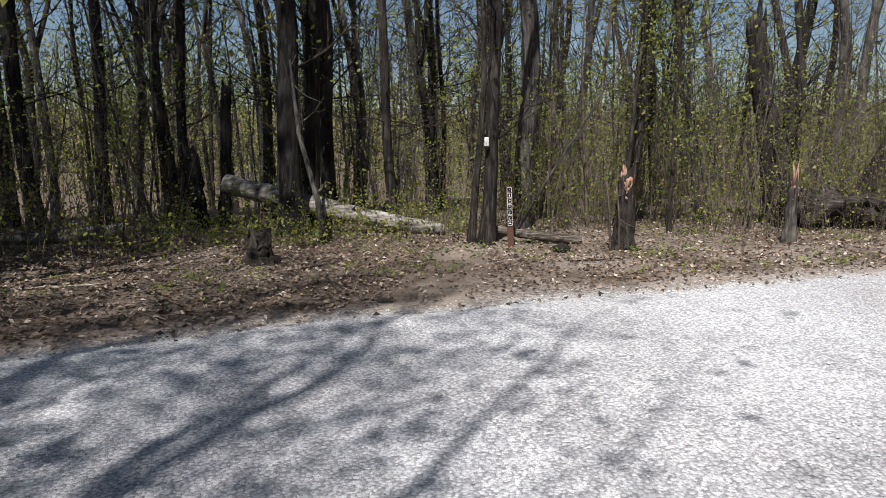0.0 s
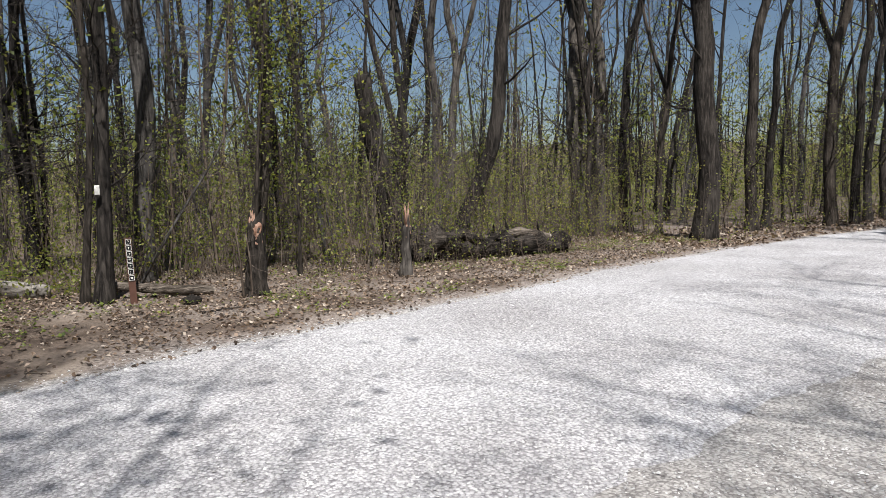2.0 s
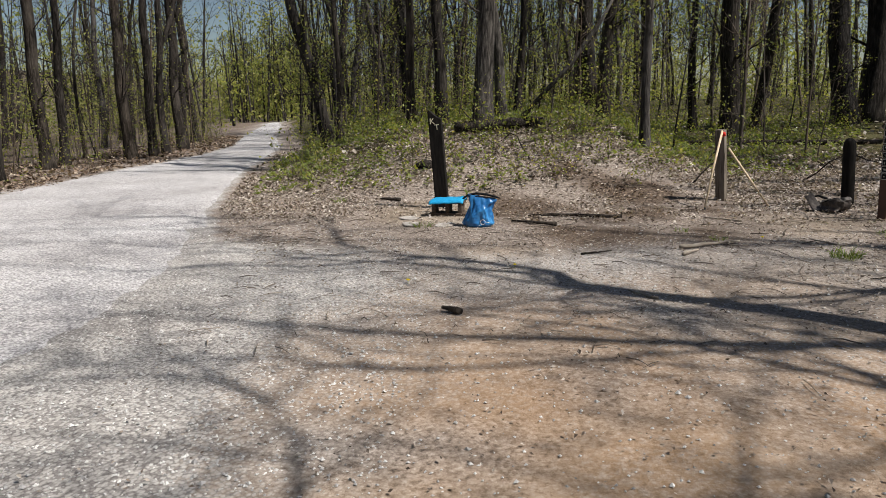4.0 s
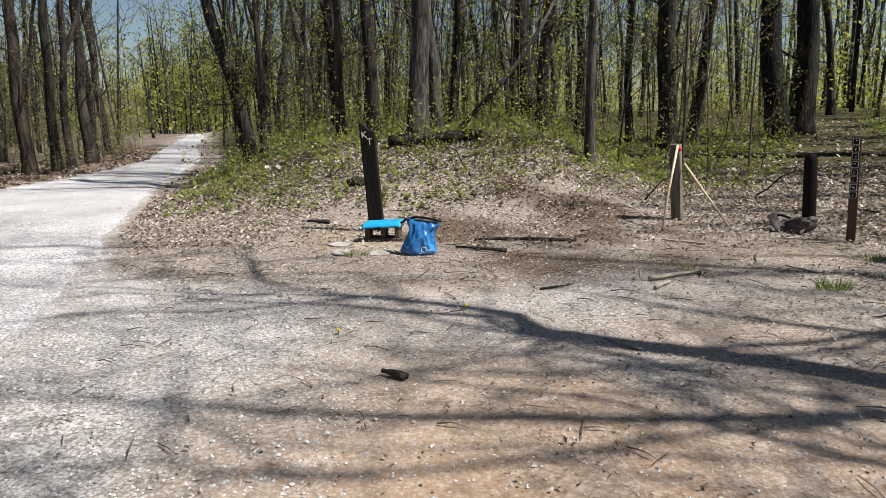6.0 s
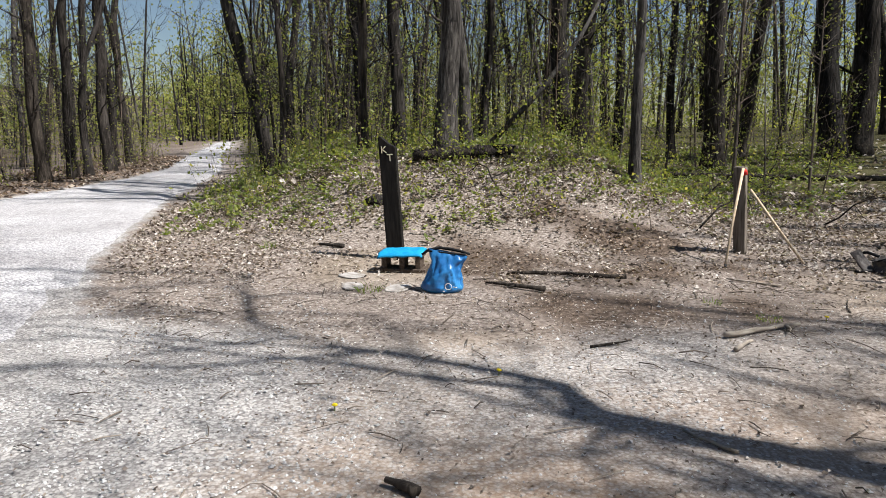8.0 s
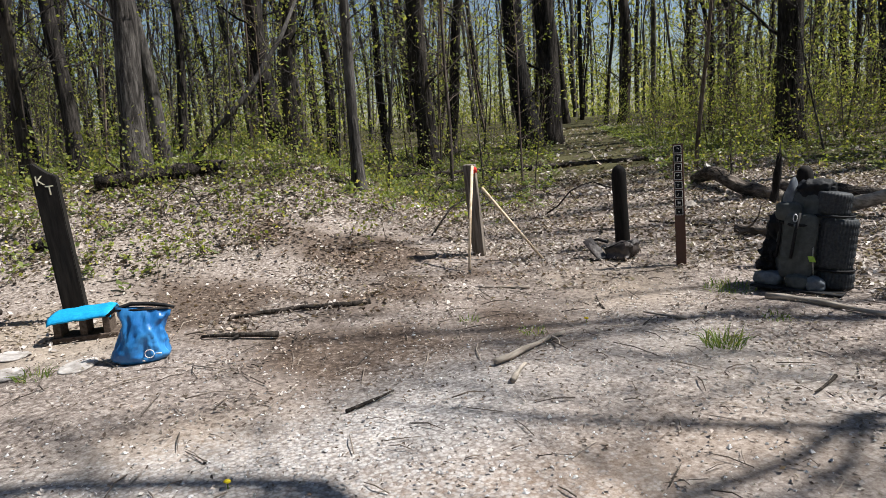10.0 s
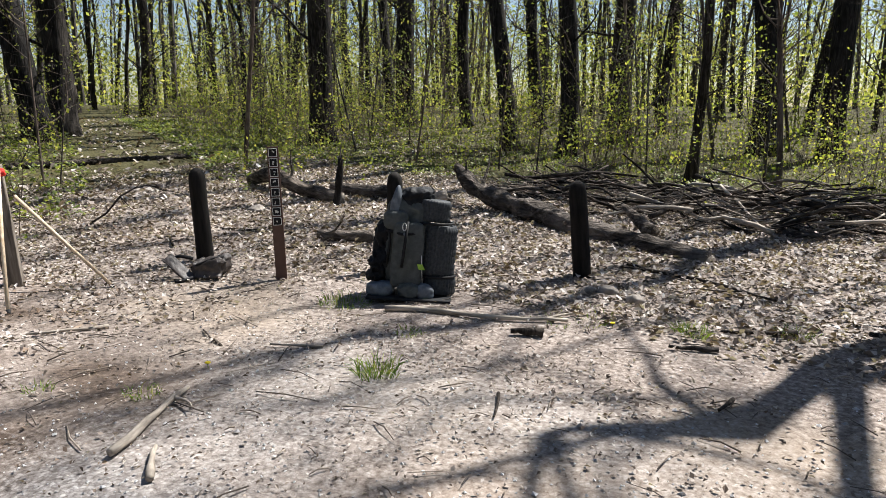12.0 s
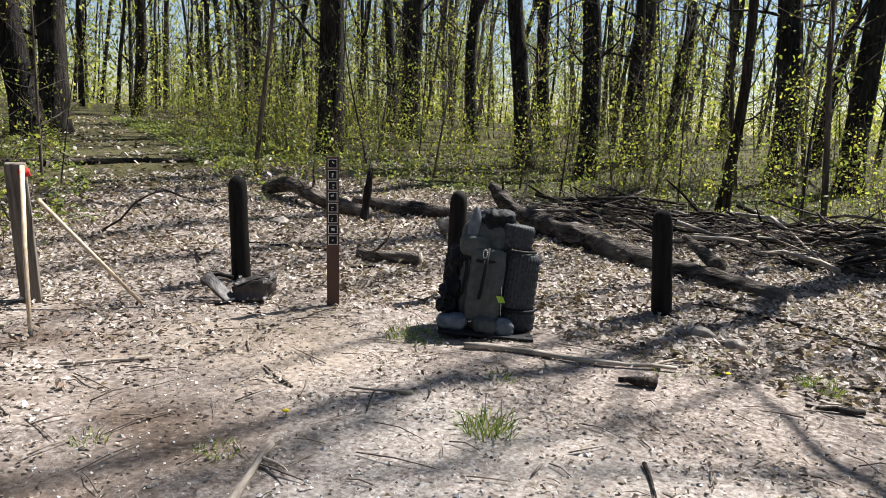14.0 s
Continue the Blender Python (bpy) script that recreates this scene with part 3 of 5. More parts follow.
# grey rows turned brown: the shade of these woods put into the bark
EAST_TREES = [
    (13.9, 11.9, 0.27, 0.03, -0.03, 0), (20.4, 12.8, 0.17, 0.0, 0, 1), (14.9, 15.7, 0.14, 0.03, -0.02, 0),
    (15.1, 17.2, 0.19, 0.03, -0.02, 1), (17.1, 13.0, 0.16, 0.01, 0, 1), (18.5, 13.6, 0.12, 0.04, -0.05, 1),
    (14.9, 14.3, 0.09, 0.03, -0.02, 1), (21.8, 12.9, 0.14, 0.0, 0, 0), (23.0, 13.2, 0.12, 0.0, 0, 1),
    (24.8, 13.6, 0.18, -0.02, 0.03, 1), (27.0, 14.8, 0.15, -0.01, 0.02, 0), (30.0, 16.0, 0.16, 0.01, 0, 1),
]
MOUND_TREES = [
    (19.8, 6.3, 0.17, -0.06, 0.18, 0), (19.0, 5.7, 0.08, 0.0, -0.01, 1), (16.6, 3.2, 0.1, -0.01, 0.03, 1),
    (17.7, 2.7, 0.14, 0.0, 0, 0), (15.9, 1.5, 0.2, 0.0, 0.02, 2), (18.9, 1.4, 0.14, -0.01, 0.06, 2),
    (22.0, -0.9, 0.22, 0.0, 0.03, 0), (18.9, -1.1, 0.15, 0.0, -0.03, 0), (14.5, -1.7, 0.085, 0.01, 0.04, 2),
    (23.8, -2.5, 0.14, 0.0, 0.02, 0), (21.4, -4.6, 0.26, 0.0, 0, 0), (23.3, -5.7, 0.16, -0.04, -0.13, 0),
    (23.1, -8.1, 0.32, 0.02, 0.06, 0), (23.8, -9.0, 0.33, 0.0, 0, 0), (23.6, -4.0, 0.12, 0.01, 0.03, 0),
    (21.9, 1.2, 0.1, 0.0, -0.02, 1),
]
SOUTH_TREES = [
    (17.7, -12.2, 0.3, 0.01, 0.01, 0), (13.9, -14.6, 0.2, 0.09, 0.05, 0), (12.2, -14.2, 0.21, 0.02, 0.01, 0),
    (12.5, -17.9, 0.29, 0.03, 0.01, 0), (8.9, -12.3, 0.09, -0.05, 0, 1), (9.0, -17.8, 0.29, 0.05, 0.01, 0),
    (7.6, -18.0, 0.26, 0.03, 0, 0), (19.4, -17.5, 0.3, 0.04, 0.03, 0), (17.9, -18.6, 0.19, 0.03, 0.02, 0),
    (15.9, -19.7, 0.19, 0.07, 0.04, 0), (12.6, -21.0, 0.16, -0.03, -0.01, 0), (21.1, -18.7, 0.17, 0.04, 0.03, 0),
    (24.2, -15.7, 0.13, 0.01, 0.01, 1), (28.0, -13.9, 0.19, -0.01, 0, 1), (9.1, -23.8, 0.15, -0.08, 0, 0),
]
# beside and behind the walker: only their shadows reach the road
SHADE_TREES = [
    (4.4, -7.8, 0.15, 0.06, 0.0, 0), (3.5, -5.1, 0.17, 0.32, 0.0, 1), (2.3, -7.4, 0.14, 0.05, 0.0, 1), (2.9, -10.2, 0.17, 0.05, 0.03, 0),
    (1.4, -5.2, 0.12, 0.02, 0.0, 0), (0.6, -9.8, 0.17, 0.02, 0.0, 0), (3.2, -13.5, 0.22, 0.0, 0.0, 1),
]
LEAFY_SHADE_TREES = [(-3.1, -4.2, 0.11, 0.0, 0.0, 1), (-3.6, -5.4, 0.13, 0.02, 0.0, 1), (-4.6, -3.4, 0.12, 0.02, 0.02, 0), (-5.2, -5.8, 0.14, 0.02, 0.02, 0), (-3.0, -8.4, 0.15, 0.0, 0.0, 0)]
TALL_SHADE_TREES = [(5.3, -12.5, 0.18, 0.04, 0.0, 0), (4.3, -16.0, 0.2, 0.05, 0.02, 0)]
# out of view, added to shade the left verge and road
UNSEEN_VERGE_TREES = [
    (-6.3, -4.6, 0.17, 0.03, 0.0, 1),
    (-5.8, 4.1, 0.15, 0.02, 0.0, 0), (-6.2, 4.9, 0.14, 0.05, 0.0, 1), (-7.4, 3.2, 0.18, 0.03, 0.0, 0), (-6.6, 3.4, 0.16, 0.0, 0.03, 1), (-8.8, 2.2, 0.2, 0.04, 0.0, 0),
    (-8.3, 4.6, 0.17, 0.05, 0.0, 0), (-9.8, 3.6, 0.2, 0.04, 0.04, 1), (-11.5, 1.6, 0.2, 0.05, 0.05, 0),
]
WORDS = ("dark furrowed trunk", "brown furrowed trunk", "pale grey trunk")


def plant_rows(rows, seed, leaf, where, leaf_mat=LEAF_NEW, limbs=11, twigs=3, low=8, first=0.35, spreading=False, leaf_size=0.1):
    for i, (x, y, r, ex, ny, b) in enumerate(rows):
        rng = random.Random(seed + i)
        h = min(24, 9 + r * 62) * rng.uniform(0.9, 1.1)
        shapes = grow(rng, h, r, (ex, ny), 0.15 + r * 0.6, first + rng.uniform(-0.08, 0.08), limbs, leaf, leaf_size, low + (2 if r < 0.12 else 0), 12, twigs, rng.random() < 0.55, spreading)
        size = "large" if r > 0.24 else "slender" if r < 0.11 else "tall"
        make_tree("tree", f"{size} bare tree with {WORDS[b]} {where}", stand(x, y), shapes, BARKS[b], leaf_mat)


plant_rows(NORTH_TREES, 100, 0.03, "beyond the road")
plant_rows(NORTH_FAR_TREES, 200, 0.04, "in woods across the road")
plant_rows(EAST_TREES, 300, 0.12, "along the road", leaf_size=0.07)
plant_rows(MOUND_TREES, 400, 0.5, "on the leafy mound", low=9, leaf_size=0.07)
plant_rows(SOUTH_TREES, 500, 0.34, "behind the brush pile", low=7, first=0.3, limbs=13, leaf_size=0.06)
plant_rows(SHADE_TREES, 600, 0.1, "beside the pull-off", limbs=18, twigs=3, low=0, first=0.34, spreading=True)
plant_rows(TALL_SHADE_TREES, 640, 0.1, "beside the pull-off", limbs=14, twigs=3, low=0, first=0.55)
plant_rows(LEAFY_SHADE_TREES, 630, 0.5, "unseen beside the road", limbs=20, twigs=4, low=0, first=0.3, leaf_size=0.12)
# dense low crowns and oversized leaves, only to block the sun
plant_rows(UNSEEN_VERGE_TREES, 650, 0.3, "unseen beside the road", limbs=22, twigs=5, low=4, first=0.14, spreading=True, leaf_size=0.17)

CURVED = (7.8, 13.4)


# the leaning, curved tree behind the fallen root log
def curved_tree():
    rng = random.Random(77)
    trunk, branch, leaves = Shape(), Shape(), Shape()
    pts = [Vector(p) for p in ((0, 0, -0.2), (0.08, -0.03, 0.35), (0.22, -0.12, 0.8), (0.5, -0.28, 1.5), (0.72, -0.42, 2.2), (0.85, -0.5, 3.0), (0.9, -0.52, 4.2), (1.1, -0.6, 6), (1.4, -0.6, 9), (1.5, -0.5, 13))]
    trunk.tube(pts, [0.21, 0.17, 0.155, 0.15, 0.16, 0.15, 0.14, 0.12, 0.08, 0.03], 12)
    for i in range(9):
        limb(rng, branch, at_height(pts, 3.5 + i), rand_unit(rng) + Vector((0, 0, 0.8)), rng.uniform(1.2, 2.6), 0.035, 5)
    make_tree("tree", "dark curved tree leaning over a fallen log", stand(CURVED[0], CURVED[1]), (trunk, branch, leaves), BARK_DARK)


curved_tree()
for k, (x, y, h, r, kx) in enumerate(((2.9, 11.4, 5.5, 0.035, 0.06), (3.6, 11.2, 5.0, 0.03, 0.03), (-8.0, 12.2, 4.5, 0.03, 0.0))):
    rng = random.Random(880 + k)
    shapes = grow(rng, h, r, (kx, 0), 0.12, 0.35, 13, 0.85, 0.065, 3, 7, 3)
    make_tree("young_tree", "young tree with bright fresh green leaves", stand(x, y), shapes, BARK_BROWN)


# ---- woods ----
def in_north(x, y):
    return y - along(NORTH_EDGE, x)


def clear_of_view(x, y):
    """Whether a wild tree may stand here: off the road, the trail and the open pull-off."""
    if on_road(x, y) > -1.2 or trail_gap(x, y) < 1.2:
        return False
    d = in_north(x, y)
    if d > 0:
        return d > (6.5 if x < 12 else 3.0)
    s = along(SOUTH_EDGE, x) - y
    if x > 17:
        return s > 1.5 and not (x < 24 and -12 < y < 4)
    return y < -15.5 and s > 3


def scatter(rng, count, zones, gap):
    """Places in boxes, kept apart from each other."""
    got = []
    tries = 0
    while len(got) < count and tries < count * 60:
        tries += 1
        x0, y0, x1, y1 = zones[rng.randrange(len(zones))]
        x, y = rng.uniform(x0, x1), rng.uniform(y0, y1)
        if clear_of_view(x, y) and all((x - a) ** 2 + (y - b) ** 2 > gap * gap for a, b in got):
            got.append((x, y))
    return got


WOOD_ZONES = [(-22, 11, 10, 36), (-10, 12, 16, 34), (12, 14, 40, 40), (24, 16, 60, 60), (20, -14, 45, 12), (26, -4, 60, 20), (25, 3, 52, 17), (25, 4, 50, 16), (22, -8, 40, 10), (10, -40, 34, -19), (18, -32, 44, -10)]
FAR_WOOD_ZONES = [(-16, -34, 8, -16), (-30, -20, -13, 8)]


def wild_trees():
    rng = random.Random(9)
    kinds = []
    for i in range(10):
        r = (0.04, 0.05, 0.06, 0.07, 0.08, 0.09, 0.1, 0.12, 0.14, 0.17)[i]
        g = random.Random(1000 + i)
        shapes = grow(g, 10 + r * 45, r, (g.uniform(-0.12, 0.12), g.uniform(-0.12, 0.12)), 0.3, 0.28, 7, (0.4 if i % 2 else 0.15), 0.085, 9, 8, 2, i % 3 == 0)
        t = make_tree("tree", f"{'slender' if r < 0.11 else 'tall'} bare woodland tree with {WORDS[i % 3]}", stand(30 + i, -30), shapes, BARKS[i % 3])
        kinds.append(t)
    places = scatter(rng, 240, WOOD_ZONES, 1.15) + scatter(rng, 22, FAR_WOOD_ZONES, 2.5)
    for i, (x, y) in enumerate(places):
        m = stand(x, y, rng.uniform(0, 360)) @ Matrix.Scale(rng.uniform(0.85, 1.15), 4)
        if i < len(kinds):
            kinds[i].matrix_world = m
        else:
            copy_thing(kinds[i % len(kinds)], m)


wild_trees()


def sapling_shapes(rng, h, r, leaf_count, size):
    stem, twig, leaves = Shape(), Shape(), Shape()
    pts = trunk_line(rng, h, (rng.uniform(-0.2, 0.2), rng.uniform(-0.2, 0.2)), 0.16, 8)
    stem.tube(pts, [r * (1 - 0.8 * max(0, p.z) / h) for p in pts], 5)
    for i in range(int(h * 8)):
        z = rng.uniform(0.25 * h * 0.5, h * 0.98)
        start = at_height(pts, z)
        w = rng.uniform(0, 6.28)
        b = limb(rng, twig, start, Vector((math.cos(w), math.sin(w), rng.uniform(0.2, 0.9))), rng.uniform(0.3, 1.15) * (1.2 - 0.5 * z / h), r * 0.3 + 0.001, 3, 3)
        for k in b[1:]:
            limb(rng, twig, k, rand_unit(rng) + Vector((0, 0, 0.4)), rng.uniform(0.1, 0.3), 0.002, 3, 2)
            if rng.random() < leaf_count:
                sprig(rng, leaves, k, Vector((0, 0, 1)), 3, size, 0.1)
    return stem, twig, leaves


def saplings():
    rng = random.Random(31)
    kinds = []
    for i in range(9):
        g = random.Random(2000 + i)
        h = (2.2, 3.0, 3.6, 4.5, 5.5, 6.5, 2.6, 4.0, 7.5)[i]
        shapes = sapling_shapes(g, h, 0.006 + h * 0.0042, (0.5, 0.15, 0.7, 0.25, 0.5, 0.3, 0.9, 0.8, 0.35)[i], 0.052)
        kinds.append(make_tree("sapling", "thin understorey sapling with fresh green leaves", stand(30 + i, -32), shapes, BARK_GREY if i % 2 else TWIG, LEAF_NEW if i % 3 else LEAF_DEEP, "understorey saplings", "sapling"))
    places = []
    while len(places) < 110:
        x = rng.uniform(-11, 13)
        y = along(NORTH_EDGE, x) + rng.uniform(3.4, 10.0) + (0.8 if x < 5 else 0)
        if not (-4.2 < x < 0.6 and y < 12.6):
            places.append((x, y))
    while len(places) < 140:
        x = rng.uniform(12, 32)
        places.append((x, along(NORTH_EDGE, x) + rng.uniform(1.2, 6.0)))
    while len(places) < 205:
        x, y = rng.uniform(15.5, 30), rng.uniform(-13, 6)
        if along(SOUTH_EDGE, x) - y > 2.5 and trail_gap(x, y) > 1.2:
            places.append((x, y))
    while len(places) < 300:
        x, y = rng.uniform(3, 28), rng.uniform(-26, -10.8)
        if trail_gap(x, y) > 1.5:
            places.append((x, y))
    for i, (x, y) in enumerate(places):
        m = stand(x, y, rng.uniform(0, 360)) @ Matrix.Scale(rng.uniform(0.8, 1.2), 4)
        green = y < -9
        k = i if i < len(kinds) else (rng.choice((0, 6, 2, 1, 3, 7, 8)) if green else rng.randrange(len(kinds)))
        if i < len(kinds):
            kinds[i].matrix_world = m
        else:
            copy_thing(kinds[k], m)


saplings()


def far_woods():
    """The woods beyond, too many to count: stems, twigs and leaf haze."""
    rng = random.Random(5)
    stems, pale, leaves = Shape(), Shape(), Shape()
    n = 0
    while n < 1330:
        if n < 300:                             # beyond the slope, the posts and the brush pile
            a, d = rng.uniform(-1.75, 0.25), rng.uniform(25, 75)
        elif n < 720:                           # across the road and the ravine
            a, d = rng.uniform(0.15, 2.2), rng.uniform(28, 90)
        elif n < 830:                           # where the road bends out of sight
            a, d = rng.uniform(0.38, 0.5), rng.uniform(66, 105)
        else:
            a, d = rng.uniform(-1.7, 2.2), rng.uniform(60, 170)
        south = a < 0.15
        x, y = 8 + d * math.cos(a), d * math.sin(a)
        if on_road(x, y) > -1.3 and x < 65:
            continue
        n += 1
        z0, h = height(x, y), rng.uniform(9, 19) * (1 if d < 90 else 0.6 if south else 0.8) * (1 if south or d < 40 else 0.72)
        r = rng.uniform(0.035, 0.13) * (1 + d / 400)
        lx, ly = rng.uniform(-0.1, 0.1), rng.uniform(-0.1, 0.1)
        pts = [Vector((x + lx * h * k + rng.uniform(-0.15, 0.15), y + ly * h * k, z0 - 0.3 + h * k)) for k in (0, 0.25, 0.5, 0.75, 1.0)]
        # more grey bark southward: the sunlit look is put into stem colour
        to = pale if rng.random() < (0.5 if south else 0.15) else stems
        to.tube(pts, [r, r * 0.8, r * 0.6, r * 0.38, r * 0.1], 5, cap=False)
        for _ in range(9):
            k = rng.uniform(0.15, 0.97)
            p = pts[0].lerp(pts[-1], k)
            w = rng.uniform(0, 6.28)
            b = limb(rng, to, p, Vector((math.cos(w), math.sin(w), rng.uniform(0.4, 1.6))), h * rng.uniform(0.1, 0.25), r * 0.28, 3, 3)
            for q in b[1:]:
                limb(rng, to, q, rand_unit(rng) + Vector((0, 0, 0.6)), h * rng.uniform(0.05, 0.1), 0.012 + d * 0.0001, 3, 2)
                if rng.random() < 0.45:
                    sprig(rng, leaves, q, Vector((0, 0, 1)), 5, 0.13 + d * 0.0022, 0.9)
        for _ in range(44 if d < 75 and south else 20 if d < 105 else 8):
            q = Vector((x + rng.uniform(-2.5, 2.5), y + rng.uniform(-2.5, 2.5), z0 + 0.3 + 6.0 * rng.random() ** 1.5))
            sprig(rng, leaves, q, Vector((0, 0, 1)), 4, 0.11 + d * 0.0022, 0.7)
    t = thing("far_woods", "distant bare spring woods with a haze of new leaves", "woods")
    tagged(t, kind="stuff")
    part("stems", stems, BARK_BROWN, t)
    part("stems", pale, BARK_GREY, t)
    part("leaves", leaves, FAR_LEAF, t)


far_woods()


def undergrowth():
    """Thin brush at the edge of the woods: stems and small leaves."""
    rng = random.Random(6)
    stems, leaves = Shape(), Shape()

    def bush(x, y, h, leaf, size):
        z = surface(x, y)
        p = Vector((x, y, z - 0.03))
        pts = limb(rng, stems, p, Vector((rng.uniform(-0.35, 0.35), rng.uniform(-0.35, 0.35), 1)), h, 0.003 + h * 0.002, 3, 4, 0.3, 0.18)
        for q in pts[1:]:
            for _ in range(2):
                b = limb(rng, stems, q, rand_unit(rng) + Vector((0, 0, 0.5)), h * rng.uniform(0.12, 0.35), 0.002, 3, 2)
                if rng.random() < leaf:
                    sprig(rng, leaves, b[-1], Vector((0, 0, 1)), 4, size, 0.11)
    for _ in range(2300):
        x = rng.uniform(-13, 14)
        y = along(NORTH_EDGE, x) + 3.6 + abs(rng.gauss(0, 3.2)) + (0.7 if x < 4 else -0.6)
        bush(x, y, rng.uniform(0.4, 2.5) * (0.3 if -4.2 < x < 0.6 and y < 12.6 else 1), 0.55, 0.055)
    for _ in range(450):
        x = rng.uniform(12, 36)
        y = along(NORTH_EDGE, x) + 0.9 + abs(rng.gauss(0, 2.2))
        bush(x, y, rng.uniform(0.4, 1.8), 0.4, 0.06)
    for _ in range(1100):
        x, y = rng.uniform(13.0, 30), rng.uniform(-13, 8)
        if along(SOUTH_EDGE, x) - y > 1.2 and trail_gap(x, y) > 1.2:
            bush(x, y, rng.uniform(0.25, 1.3), 0.55, 0.06)
    for _ in range(170):
        x, y = rng.uniform(11.8, 16), rng.uniform(-2.2, 5.0)
        if along(SOUTH_EDGE, x) - y > 1.0:
            bush(x, y, rng.uniform(0.2, 0.7), 0.5, 0.055)
    for _ in range(2600):
        x, y = rng.uniform(2, 28), -10.8 - abs(rng.gauss(0, 5.0))
        patch = smooth(-0.25, 0.3, noise.noise(Vector((x * 0.42, y * 0.42, 17))))
        if trail_gap(x, y) > 1.2 and rng.random() < 0.2 + 0.75 * patch:
            bush(x, y, rng.uniform(0.3, 1.2) + 1.3 * patch * rng.random(), rng.choice((0.5, 0.8, 1.0)), rng.uniform(0.045, 0.07))
    for _ in range(90):
        x = rng.uniform(4.6, 9.8)
        bush(x, 11.2 + rng.uniform(-0.25, 0.3), rng.uniform(0.25, 0.9), 0.15, 0.05)
    t = thing("undergrowth", "tangled low brush with small green leaves", "undergrowth")
    tagged(t, kind="stuff")
    part("stems", stems, TWIG, t)
    part("leaves", leaves, LEAF_NEW, t)


undergrowth()


# ---- logs, snags and stumps ----
def rough_tube(pts, radii, sides=14, rough=0.06, seed=0, steps=6, ragged=0.0):
    """A log's skin: a thick tube with knots and hollows; ragged: splinters at its far end."""
    s = Shape()
    p2, r2 = [], []
    for i in range(len(pts) - 1):
        for k in range(steps):
            u = k / steps
            p2.append(Vector(pts[i]).lerp(Vector(pts[i + 1]), u))
            r2.append(radii[i] + (radii[i + 1] - radii[i]) * u)
    p2.append(Vector(pts[-1]))
    r2.append(radii[-1])
    s.tube(p2, r2, sides)
    off = Vector((seed * 3.7, seed * 1.9, seed * 2.3))
    n = len(p2)
    for i, v in enumerate(s.v):
        ring = i // sides
        c = p2[ring]
        d = v - c
        k = 1 + rough * 3.2 * noise.noise(v * 4.2 + off) + rough * 1.2 * noise.noise(v * 11 + off)
        w = 2 * math.pi * (i % sides) / sides
        k += rough * 1.6 * (abs(noise.noise(Vector((math.cos(w) * 4.5, math.sin(w) * 4.5, ring * 0.22)) + off)) - 0.2)
        s.v[i] = c + d * k
        if ragged and ring == n - 1:
            axis = (p2[-1] - p2[-2]).normalized()
            s.v[i] = s.v[i] + axis * (ragged * noise.noise(Vector((i * 1.7, seed, 0))) * 2)
    return s


def splinters(rng, at, r, count, length, axis=Vector((0, 0, 1))):
    s = Shape()
    for _ in range(count):
        w = rng.uniform(0, 6.28)
        p = at + Vector((math.cos(w), math.sin(w), 0)) * (r * rng.uniform(0.2, 0.9))
        d = (axis + rand_unit(rng) * 0.18).normalized()
        q = p + d * (length * rng.uniform(0.3, 1.0))
        s.tube([p - d * 0.08, p.lerp(q, 0.5), q], [r * 0.22, r * 0.15, 0.004], 5)
    return s


def fallen_log(name, label, pts, radii, mat, seed, stubs=2, bare=0, rough=0.07):
    """A log on the ground with its cut or broken end, branch stubs and bare patches."""
    rng = random.Random(seed)
    origin = Vector(pts[0])
    t = thing(name, label, "log", Matrix.Translation(origin))
    local = [Vector(p) - origin for p in pts]
    part("bark", rough_tube(local, radii, 30, rough, seed, 9), mat, t)
    end = Shape()
    d = (local[-1] - local[-2]).normalized()
    end.tube([local[-1] - d * 0.02, local[-1] + d * 0.012], [radii[-1] * 0.9, radii[-1] * 0.82], 14)
    part("broken_end", end, WOOD_PALE, t, "pale broken end grain")
    for _ in range(stubs):
        i = rng.randrange(1, len(local))
        p = local[i - 1].lerp(local[i], rng.random())
        s = Shape()
        u = rand_unit(rng)
        u.z = abs(u.z)
        limb(rng, s, p, u, rng.uniform(0.25, 0.6), radii[i] * 0.25, 6, 3)
        part("branch_stub", s, mat, t)
    for k in range(bare):
        u = (k + 0.5) / bare
        i = min(int(u * (len(local) - 1)), len(local) - 2)
        p = local[i].lerp(local[i + 1], u * (len(local) - 1) - i)
        ax = (local[i + 1] - local[i]).normalized()
        bm = blob((0.5, 0.16, 0.1), (0, 0, 0), 3, 2.2, 0.01, 8, k)
        bm.transform(Matrix.Translation(p + Vector((0, -radii[i] * 0.35, radii[i] * 0.62))) @ ax.to_track_quat("X", "Z").to_matrix().to_4x4())
        part("bare_patch", bm, WOOD_PALE, t, "pale barkless wood")
    return t


def broken_trunk(name, label, x, y, h, r, mat, seed, lean=(0, 0), category="tree stump", raw=10, length=0.3, flare=1.5):
    rng = random.Random(seed)
    t = thing(name, label, category, stand(x, y))
    pts = [Vector((lean[0] * z, lean[1] * z, z)) for z in (-0.15, 0.05, h * 0.3, h * 0.65, h)]
    part("trunk", rough_tube(pts, [r * flare, r * (0.5 + flare / 2), r * 1.02, r * 0.95, r * 0.85], 16, 0.12, seed, 6, 0.3), mat, t)
    if raw:
        part("splinters", splinters(rng, pts[-1], r * 0.8, raw, length), WOOD_RAW, t, "pale torn splinters")
        torn = creased(blob((r * 0.95, r * 0.6, h * 0.3), (lean[0] * h, -r * 0.62, h * 0.86), 4, 2.4, 0.03, 9, seed), 0.06, 14, seed)
        part("torn_wood", torn, WOOD_RAW, t, "raw torn wood where bark is gone")
    return t


